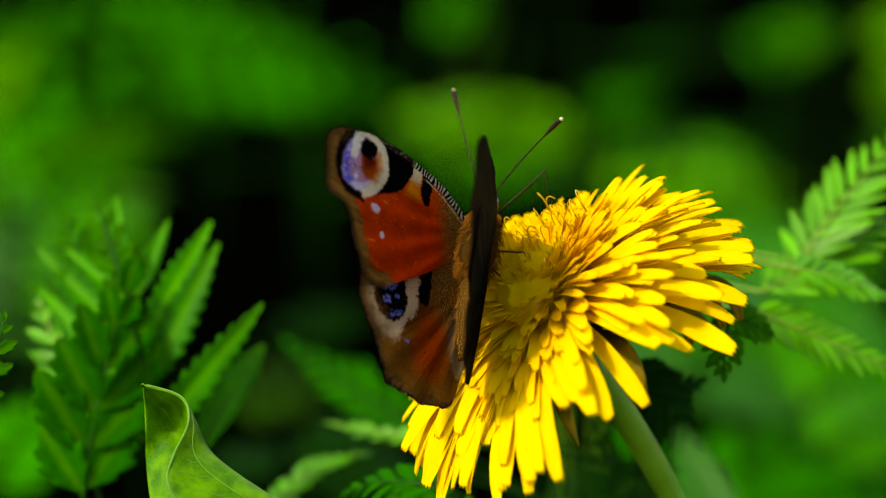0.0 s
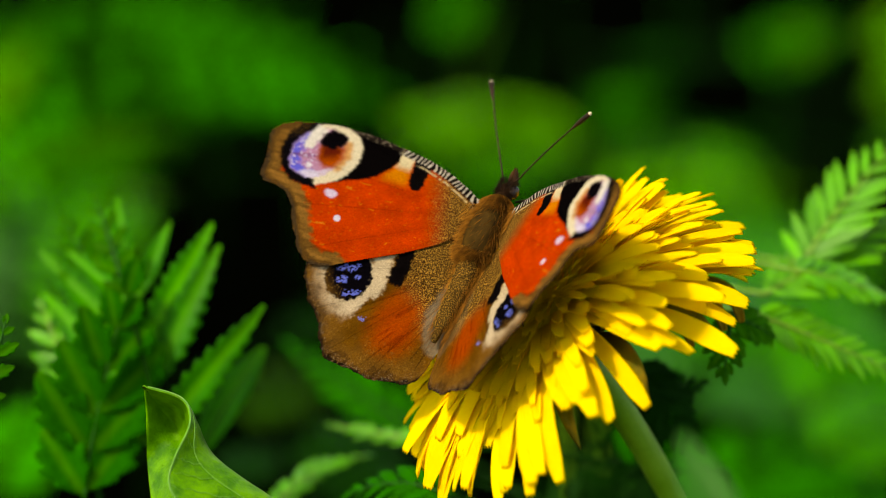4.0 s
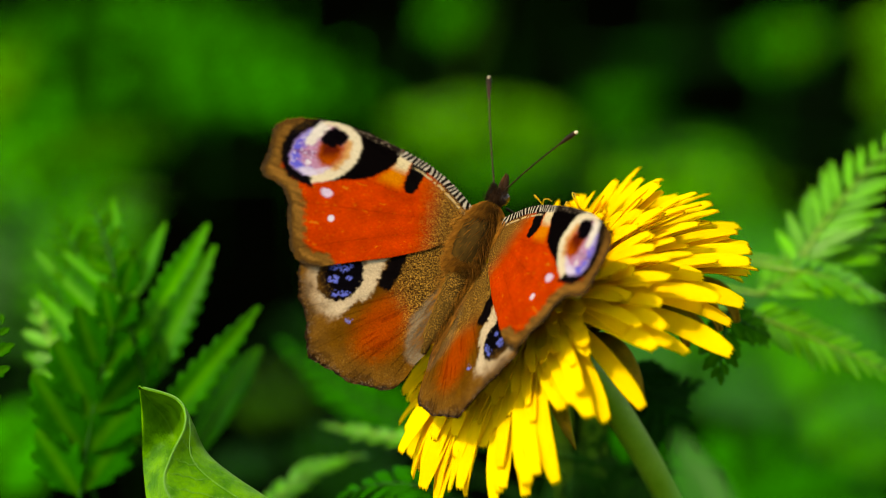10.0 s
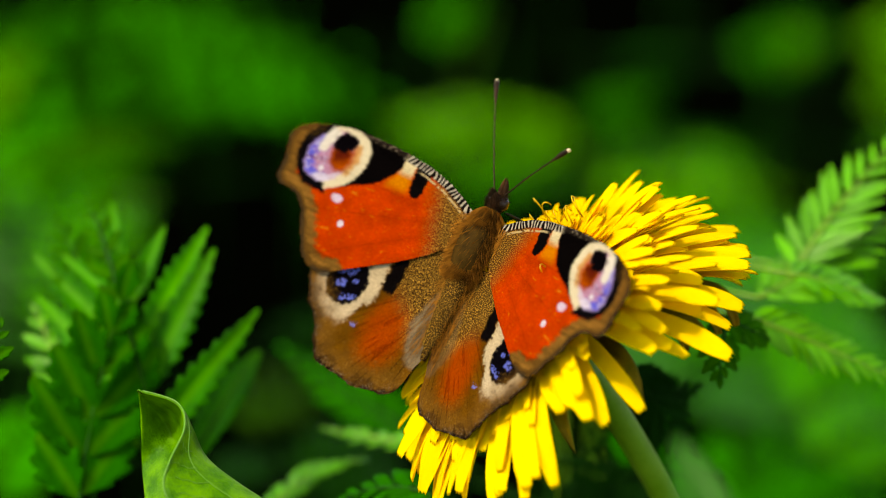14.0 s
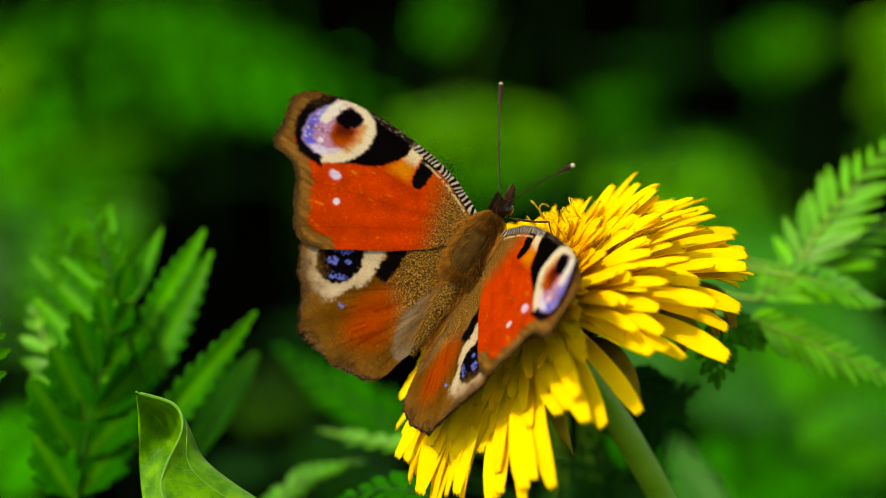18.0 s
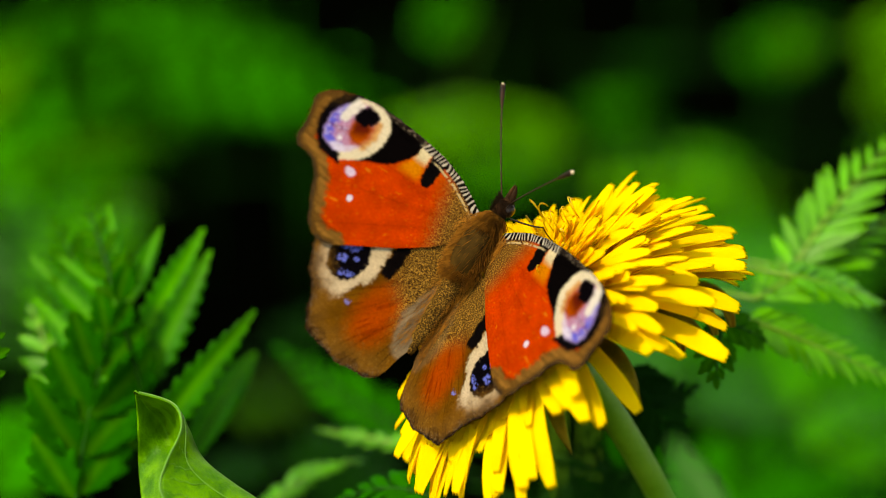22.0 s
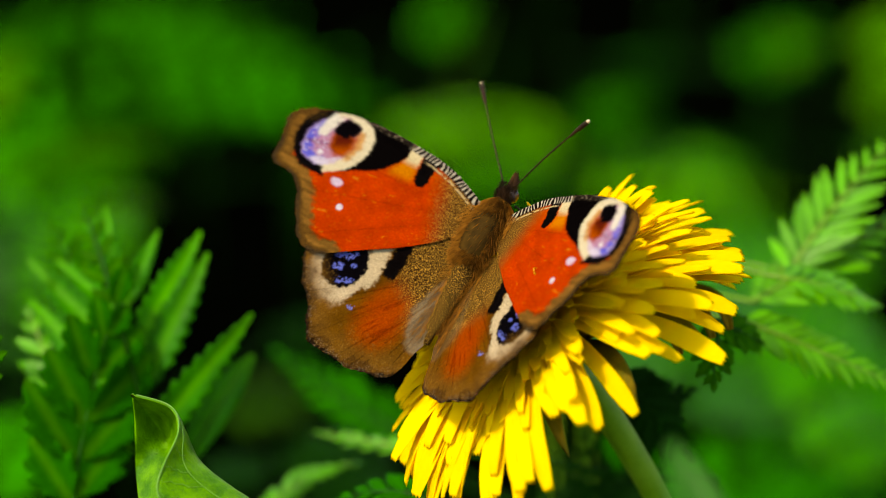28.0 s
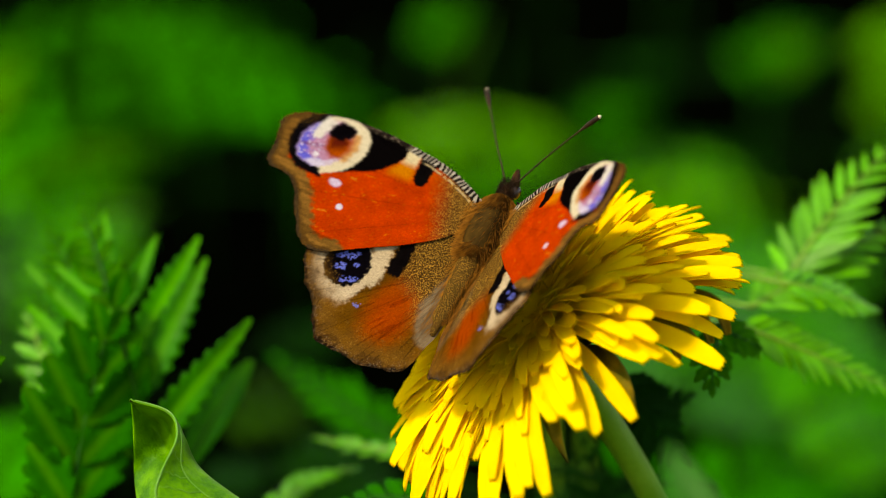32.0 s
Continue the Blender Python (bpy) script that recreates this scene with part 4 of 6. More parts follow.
    lilac = in_shape(xu, xv, [(26.2, 4.8), (27.1, 4.1), (27.9, 2.8), (28.3, 1), (28.2, -0.4), (27.5, -1.6), (25, -2.1), (23.9, -1.9), (22.4, -0.4), (21.4, 0.5), (20.9, 2), (21, 4.2), (21.8, 5.4), (24.2, 5.9)])
    lil = soft(lilac, 0.3, -0.3)
    c = over(c, lil, (0.58, 0.28, 0.44))
    rimd = to_line(du, dv, [(27.1, 4.4), (28.3, 2.5), (28.6, 0.5), (27.6, -1.6), (25.6, -2.2)])
    c = over(c, lil * soft(rimd + 1.2 * (n2 - 0.5), 2.0, 0.8), (0.13, 0.13, 0.74))
    c = over(c, lil * soft(np.hypot((du - 24.4) / 1.6, (dv + 1.5) / 0.8), 1.2, 0.5), (0.66, 0.60, 0.80))
    c = over(c, lil * soft(to_line(du, dv, [(28.2, 0.4), (26.2, 0.9), (24.4, 1.4)]), 0.35, 0.1) * 0.6, (0.22, 0.06, 0.20))
    c = over(c, lil * (n3 + 0.5 * n2 > 1.02) * soft(du, 24, 25) * 0.8, (0.70, 0.62, 0.84))
    c = over(c, soft(to_line(xu, xv, [(21.0, 4.2), (20.8, 2.6), (21.5, 0.7)]), 1.1, 0.3) * 0.8, (0.70, 0.28, 0.03))
    red = in_shape(xu, xv, [(24.5, 3), (24.4, 1), (23.2, 0.2), (22.1, 0.4), (21.4, 2), (21.5, 3.5), (22.9, 3.6)])
    c = over(c, lil * soft(to_line(du, dv, [(25.8, -2.1), (23.6, -1.6), (21.9, -0.3)]), 1.0, 0.4) * (0.6 + 0.4 * n2), (0.78, 0.70, 0.86))
    c = over(c, soft(red, 0.8, -0.3), (0.52, 0.080, 0.004))
    c = over(c, soft(red, 0.3, -0.7) * soft(du * 0.5 + dv, 11.8, 14.0), (0.13, 0.012, 0.004))
    lobe = in_shape(xu, xv, [(26, 5.7), (24.6, 5.4), (25.1, 3.9), (25.8, 2.2), (26.7, 2), (26.9, 3.1), (26.6, 4.4)])
    c = over(c, soft(lobe, 0.35, -0.2), (0.86, 0.80, 0.68))
    pupil = in_shape(xu, xv, [(25, 3.4), (24.8, 4.7), (24, 5.7), (22.4, 5.8), (21.4, 5.1), (21.5, 4.1), (22.8, 3), (24, 2.9)])
    c = over(c, soft(pupil, 0.3, -0.2), (0.003, 0.002, 0.003))
    c = over(c, soft(np.hypot(du - 25.3, dv + 0.3), 0.5, 0.25), (0.85, 0.80, 0.86))
    # pale spots
    c = over(c, soft(np.hypot((du - 20.9) / 1.05, (dv + 3.3) / 0.75), 1.1, 0.6), (0.75, 0.60, 0.78))
    c = over(c, soft(np.hypot(u - 18.75, v + 6.4), 0.58, 0.38), (0.82, 0.74, 0.86))
    c *= (0.82 + 0.36 * n4)[:, None]
    return c, np.clip(base * 0.9 * (edge > 1.2) + 0.12 * soft(mar, 2.5, 1), 0, 1)


def colours_hind(u, v, folded=0.8):
    n1, n2, n3 = lattice(u, v, 1.6, 11), lattice(u, v, 0.45, 12), lattice(u, v, 0.22, 13)
    du, dv = u + (n2 - 0.5) * 0.5 + (n3 - 0.5) * 0.3, v + (lattice(u, v, 0.45, 14) - 0.5) * 0.5 + (lattice(u, v, 0.22, 15) - 0.5) * 0.3
    ang = np.arctan2(v + 1, u + 3)
    streak = lattice(ang * 40, np.hypot(u, v) * 0.25, 1.0, 16)
    c = np.tile(np.array((0.21, 0.080, 0.006)), (len(u), 1)) * (0.75 + 0.5 * n1)[:, None]
    # rusty field between the veins
    a, b = du - 5.7, dv + 11.8
    along, side = (a * 0.08 + b * -0.997), (a * 0.997 + b * 0.08)
    field = soft(np.hypot((along - 0.3) / 7.2, (side - 0.05 * along) / (4.1 + 0.14 * along)), 1.15, 0.35)
    c = over(c, field * (0.7 + 0.3 * streak), (0.58, 0.070, 0.005))
    # golden dusting near the body
    base = soft(np.hypot(du - 1, dv + 0.5) + 0.15 * dv, 9.5, 5.5)
    c = over(c, base * 0.9, (0.055, 0.021, 0.004))
    rim = soft(u, 4.6, 2.6)
    # grey fold along the abdomen
    fold = soft(in_shape(du, dv, [(0.3, -4), (1.5, -6.5), (2.6, -9.7), (1.9, -13), (0.7, -15.4), (-3, -16), (-3, -4)]), 0.6, -0.5)
    c = over(c, fold * folded, (0.42, 0.31, 0.18))
    # eye spot in a pale ring
    r = np.hypot((du - 14.0) / 1.0, (dv + 8.6) / 1.05)
    out = soft(0.85 * (du - 14) - 0.5 * (dv + 8.6), -2.5, 2.5)
    c = over(c, soft(r + 0.6 * (n1 - 0.5), 3.7 + 2.7 * out, 3.2 + 1.2 * out), (0.97, 0.76, 0.48))
    c = over(c, soft(to_line(du, dv, [(10.7, -3.0), (10.5, -6.0), (10.6, -9.0)]), 1.6, 0.9), (0.92, 0.72, 0.44))
    bar = soft(to_line(du, dv, [(8.0, -2.0), (7.8, -4.6), (8.1, -6.6)]) - 0.55, 0.8, 0.35)
    c = over(c, bar, (0.006, 0.004, 0.004))
    c = over(c, soft(np.hypot((du - 14.5) / 3.25, (dv + 8.2) / 3.9), 1.05, 0.93), (0.004, 0.003, 0.005))
    for x, y, sx, sy in ((14.9, -7.2, 1.5, 0.5), (15.2, -9.1, 0.7, 0.6), (13.3, -10.6, 1.2, 0.5), (13.2, -8.2, 0.35, 0.5)):
        c = over(c, soft(np.hypot((du - x) / sx, (dv - y + 0.4 * (du - x)) / sy), 1.2, 0.8) * (n3 > 0.42), (0.16, 0.22, 0.85))
    c = over(c, soft(np.hypot((du - 10.5) / 0.6, (dv + 13.5) / 0.35), 1.1, 0.8) * (n3 > 0.35), (0.25, 0.25, 0.7))
    # outer edge
    mar = to_line(u, v, HIND_MARGIN)
    c = over(c, soft(mar + (n2 - 0.5) * 0.6 + (n1 - 0.5) * 1.5, 4.6, 1.0) * 0.7, (0.27, 0.122, 0.020))
    n4 = lattice(u, v, 0.11, 17)
    c = over(c, soft(mar + (n1 - 0.5) * 2.0 + (n2 - 0.5) * 0.8, 1.7, 0.5) * 0.6, (0.07, 0.032, 0.010))
    c = over(c, soft(mar + (n2 - 0.5) * 0.45 + (n3 - 0.5) * 0.25, 0.42, 0.08) * 0.9, (0.02, 0.012, 0.008))
    c = over(c, soft(mar, 1.5, 0.4) * (n4 > 0.80) * 0.45, (0.45, 0.36, 0.26))      # pale worn scales
    c = over(c, soft(mar, 7, 3) * (lattice(u, v, 0.16, 18) > 0.78) * (n1 > 0.35) * 0.30, (0.50, 0.27, 0.06))
    c *= (1 - 0.3 * (streak > 0.76) + 0.15 * (n3 - 0.5) + 0.42 * (n4 - 0.5))[:, None]
    return c, np.clip(base + rim * 0.8 * soft(v, -15, -9), 0, 1) * (1 - fold * folded) * 0.9 * soft(r, 5.0, 6.0) * (1 - bar)


def wing_mesh(name, shape, side, centre, colours, veins, tone, ns=190, nt=600):
    """A wing as a fine fan from its root: scales on the upper face, a dark lower face just beneath."""
    rs = np.random.RandomState(5)
    pts = np.array(shape + [shape[0]], float)
    seg = np.hypot(*np.diff(pts, axis=0).T)
    cum = np.concatenate([[0], np.cumsum(seg)])
    t = np.linspace(0, cum[-1], nt, endpoint=False)
    ou, ov = np.interp(t, cum, pts[:, 0]), np.interp(t, cum, pts[:, 1])
    for _ in range(3):
        ou, ov = (np.roll(ou, 1) + 2 * ou + np.roll(ou, -1)) / 4, (np.roll(ov, 1) + 2 * ov + np.roll(ov, -1)) / 4
    far = soft(np.hypot(ou, ov), 10, 18)
    jag = 1 + far * ((rs.rand(nt) - 0.5) * 0.016 + 0.010 * np.abs(np.sin(np.arctan2(ov - centre[1], ou - centre[0]) * veins / 2)))
    s = np.linspace(0, 1, ns) ** 0.8
    u = centre[0] + s[:, None] * (ou - centre[0])[None] * jag[None]
    v = centre[1] + s[:, None] * (ov - centre[1])[None] * jag[None]
    u, v = u.ravel(), v.ravel()
    ang = np.arctan2(v - centre[1], u - centre[0] + 2)
    rad = np.hypot(u, v)
    z = 0.10 * np.sin(ang * veins) * soft(rad, 3, 14) - 0.00045 * rad ** 2 * 1.2 + 0.12 * (lattice(u, v, 5.0, 21) - 0.5)
    col, dust = colours(u, v)
    col = np.clip(col * tone, 0, 1)
    ridge = np.abs(np.sin(ang * veins / 2))
    col *= (1 - 0.34 * soft(ridge, 0.06, 0.0) * soft(rad, 4, 9))[:, None]
    n = len(u)
    top = np.stack([side * u, v, z], 1) * MM
    low = np.stack([side * u, v, z - 0.16], 1) * MM
    faces, slots = [], []
    for i in range(ns - 1):
        for k in range(nt):
            a, b = i * nt + k, i * nt + (k + 1) % nt
            q = (a, b, b + nt, a + nt)
            faces.append(q if side < 0 else q[::-1])
            slots.append(0)
    k0 = list(range(0, ns, 6)) + ([ns - 1] if (ns - 1) % 6 else [])
    step = 4
    for i, j in zip(k0, k0[1:]):
        for k in range(0, nt, step):
            a, b = n + i * nt + k, n + i * nt + (k + step) % nt
            c, d = n + j * nt + (k + step) % nt, n + j * nt + k
            q = (a, d, c, b)
            faces.append(q if side < 0 else q[::-1])
            slots.append(1)
    me = mesh_of(name, np.concatenate([top, low]), faces, [WING, UNDER], True, slots)
    layer = me.color_attributes.new("pigment", "FLOAT_COLOR", "POINT")
    rgba = np.ones((2 * n, 4), np.float32)
    rgba[:n, :3], rgba[n:, :3] = col, 0.01
    rgba[:n, 3], rgba[n:, 3] = dust, 0
    layer.data.foreach_set("color", rgba.ravel())
    return me


def blob(rows, sides=16):
    """Verts and faces of a rounded body from rows of (y, half width, half height, z), mm."""
    v, f = [], []
    for y, w, h, z in rows:
        v += [(w * math.cos(2 * math.pi * k / sides) * MM, y * MM, (z + h * math.sin(2 * math.pi * k / sides)) * MM) for k in range(sides)]
    for i in range(len(rows) - 1):
        f += [(i * sides + k, i * sides + (k + 1) % sides, (i + 1) * sides + (k + 1) % sides, (i + 1) * sides + k)[::-1] for k in range(sides)]
    f.append(tuple(range(sides)))
    f.append(tuple(range((len(rows) - 1) * sides, len(rows) * sides))[::-1])
    return v, f


def hairs(spots, length, rnd, lean):
    """Many fine tapering hairs in one mesh: spots are (place, outward), mm."""
    v, f = [], []
    for p, o in spots:
        d = (o + lean + Vector((rnd.uniform(-.5, .5), rnd.uniform(-.5, .5), rnd.uniform(-.4, .4)))).normalized()
        ln = length * rnd.uniform(0.5, 1.2)
        s = d.cross(Vector((rnd.random(), rnd.random(), rnd.random()))).normalized() * 0.026
        i = len(v)
        v += [(p - s) * MM, (p + s) * MM, (p + d * ln * 0.6 + lean * 0.15 + s * 0.6) * MM, (p + d * ln + lean * ln * 0.35) * MM]
        f += [(i, i + 1, i + 2), (i, i + 2, i + 3)]
    return v, f


def make_butterfly():
    rnd = random.Random(3)
    bf = thing("butterfly", Matrix.Identity(4), "peacock butterfly with rust-red eyespotted wings on the yellow flower", "butterfly")
    thorax = [(-3.2, 1.4, 1.2, 0.6), (-2.2, 2.3, 1.9, 0.7), (0, 2.75, 2.35, 0.8), (2.5, 2.7, 2.3, 0.8), (4.8, 2.2, 1.9, 0.7), (6.4, 1.6, 1.4, 0.6), (7.2, 1.0, 1.0, 0.6)]
    part("thorax", mesh_of("thorax", *blob(thorax, 24), BALD), bf, label="furry brown thorax")
    spots = []
    for _ in range(4200):
        i = rnd.randrange(len(thorax) - 1)
        q = rnd.random()
        y, w, h, z = (a + (b - a) * q for a, b in zip(thorax[i], thorax[i + 1]))
        a = rnd.uniform(-0.4, math.pi + 0.4)
        if abs(a - 1.45) < 0.8 and -1.8 < y < 4.6 and rnd.random() < 0.95:
            continue      # the worn, nearly bald back
        o = Vector((math.cos(a), 0, math.sin(a)))
        spots.append((Vector((w * 0.97 * o.x, y, z + h * 0.97 * o.z)), o))
    part("fur", mesh_of("fur", *hairs(spots, 1.45, rnd, Vector((0, -0.9, 0))), FUR), bf, label="soft brown hairs")
    abd = [(-2.0, 1.5, 1.3, 0.5)]
    for k in range(9):
        y = -2.6 - k * 1.45
        w = 1.95 * (1 - 0.055 * k) - (0.5 if k == 8 else 0)
        abd += [(y, w * 0.93, w * 0.85, 0.4), (y - 0.7, w, w * 0.92, 0.4)]
    abd.append((-15.9, 0.4, 0.4, 0.3))
    me = mesh_of("abdomen", *blob(abd, 24), WING)
    layer = me.color_attributes.new("pigment", "FLOAT_COLOR", "POINT")
    layer.data.foreach_set("color", [0.014, 0.006, 0.0014, 0.85] * len(me.vertices))
    part("abdomen", me, bf, label="brown ringed abdomen")
    spots = []
    for _ in range(420):      # short hairs along the flanks
        y, a = rnd.uniform(-14, -1), rnd.choice((rnd.uniform(-0.2, 0.5), rnd.uniform(2.64, 3.34)))
        w = 1.95 * (1 + 0.038 * (y + 2))
        o = Vector((math.cos(a), 0, math.sin(a)))
        spots.append((Vector((w * o.x, y, 0.4 + w * 0.88 * o.z)), o))
    part("fur", mesh_of("fur", *hairs(spots, 0.9, rnd, Vector((0, -1.5, -0.2))), FUR), bf)
    head = part("head", mesh_of("head", *blob([(6.6, 0.7, 0.8, 0.5), (7.2, 1.15, 1.1, 0.5), (8.2, 1.3, 1.2, 0.45), (9.2, 1.0, 0.95, 0.4), (9.8, 0.5, 0.5, 0.3)]), FUR_DARK), bf)
    for s in (-1, 1):
        part("eye", mesh_of("eye", *blob([(7.4, 0.3, 0.3, 0), (7.8, 0.75, 0.8, 0), (8.4, 0.85, 0.95, 0), (9.0, 0.75, 0.8, 0), (9.35, 0.3, 0.3, 0)], 12), EYE_MAT), head, pose(s * 0.9 * MM, 0, 0.3 * MM))
        v, f = tube([Vector(q) * MM for q in ((s * 0.40, 9.0, 0.1), (s * 0.38, 10.0, 0.3), (s * 0.28, 11.0, 0.6), (s * 0.14, 11.9, 0.9))], [0.40 * MM, 0.46 * MM, 0.34 * MM, 0.05 * MM], 8)
        part("palp", mesh_of("palp", v, f, FUR_DARK), head)
    spots = [(Vector((1.3 * math.cos(a), y, 0.5 + 1.15 * math.sin(a))), Vector((math.cos(a), 0.2, math.sin(a)))) for a, y in ((rnd.uniform(0, 3.14), rnd.uniform(7, 9.5)) for _ in range(900))]
    part("fur", mesh_of("fur", *hairs(spots, 0.8, rnd, Vector((0, 0.5, 0.2))), CHITIN), head)
    antennae = []
    for s in (-1, 1):
        path = [Vector((0, y, 0.35 * math.sin(y / 17 * 3.1))) * MM for y in np.linspace(0, 17, 24)]
        v, f = tube(path, [(0.115 if i < 19 else 0.115 + 0.25 * math.sin((i - 18) / 5 * 2.2)) * MM for i in range(24)], 8)
        an = part("antenna", mesh_of("antenna", v, f, CHITIN), bf, label="thin dark antenna with a pale tip")
        v, f = tube([Vector((0, y, 0)) * MM for y in (16.7, 17.05, 17.35)], [0.30 * MM, 0.30 * MM, 0.1 * MM], 8)
        part("tip", mesh_of("tip", v, f, CHITIN_TIP), an, label="pale antenna tip")
        antennae.append(an)
    # legs down to the florets
    legs = []
    for s, y0, knee, toe in ((1, 7.5, (7.0, 14.2, 0.6), (8.0, 9.6, -4.5)), (1, 1.5, (5.0, 2.0, -3.0), (10.5, -2.0, -5.0)), (1, -1.0, (4.5, -3.5, -3.5), (9.5, -9.0, -4.0)),
                             (-1, 3.5, (-4.0, 5.0, -2.5), (-7, 6, -7)), (-1, 1.0, (-4.5, 0.5, -3), (-8, -1, -8)), (-1, -1.0, (-4.0, -4, -3), (-7, -9, -8))):
        path = bezier([Vector((s * 1.2, y0, -0.8)), Vector(knee) * 0.9, Vector(knee), Vector(knee)], 7) + bezier([Vector(knee), Vector(knee).lerp(Vector(toe), 0.4) + Vector((0, 0, 0.6)), Vector(toe)], 8)[1:]
        hip = path[0]
        v, f = tube([(q - hip) * MM for q in path], [(0.15 - 0.006 * i) * MM for i in range(len(path))], 6)
        legs.append(part("leg", mesh_of("leg", v, f, CHITIN), bf, Matrix.Translation(hip * MM)))
    wings = {}
    for key, s in (("left", -1), ("right", 1)):
        wings["hind" + key] = part("hindwing", wing_mesh("hindwing", HIND, s, (1.0, -2.5), colours_hind if s < 0 else lambda u, v: colours_hind(u, v, 0.2), 22, 0.295), bf, label="brown hindwing with a blue-black eyespot in a cream ring")
        wings["fore" + key] = part("forewing", wing_mesh("forewing", FORE, s, (1.5, 0.6), colours_fore, 24, 0.375), bf, label="rust-red forewing with a lilac, cream and black eyespot")
    for key, s in (("left", -1), ("right", 1)):      # long soft hairs over the wing roots
        spots = []
        for _ in range(190):
            q = rnd.random() ** 0.8
            spots.append((Vector((s * rnd.uniform(-0.9, 1.6 - 0.8 * q), -1.0 - 12 * q, 0.2)), Vector((s * 0.35, -1.6, 0.30))))
        part("fur", mesh_of("fur", *hairs(spots, 1.7, rnd, Vector((s * 0.2, -1.0, 0.05))), FUR), wings["hind" + key])
        spots = [(Vector((s * rnd.uniform(-0.3, 2.2), rnd.uniform(-1.0, 2.4), 0.15)), Vector((s * 0.8, -0.8, 0.35))) for _ in range(140)]
        part("fur", mesh_of("fur", *hairs(spots, 1.5, rnd, Vector((s * 0.4, -0.6, 0.05))), FUR), wings["fore" + key])
    return bf, wings, antennae, legs[0]


butterfly, wings, antennae, front_leg = make_butterfly()


def wing_pose(side, fore, rise, sweep):
    """A wing at its hinge on the butterfly: degrees it is raised, and swept forward."""
    hinge = (side * 2.0, 3.0, 0.5) if fore else (side * 1.8, -2.0, -0.05)
    return Matrix.Translation(Vector(hinge) * MM) @ pose(0, 0, 0, 0, -side * rise, 0) @ pose(0, 0, 0, 0, 0, side * sweep)


def antenna_pose(side, rise, turn):
    return Matrix.Translation(Vector((side * 0.85, 9.3, 0.9)) * MM) @ pose(0, 0, 0, 0, 0, turn) @ pose(0, 0, 0, rise, 0, 0)


def leg_pose(drop, turn=0, twist=0):
    """The foremost leg at its hip: degrees it is let down, turned and twisted."""
    return Matrix.Translation(Vector((1.2, 7.5, -0.8)) * MM) @ pose(0, 0, 0, 0, drop, 0) @ pose(0, 0, 0, 0, 0, turn) @ pose(0, 0, 0, twist, 0, 0)


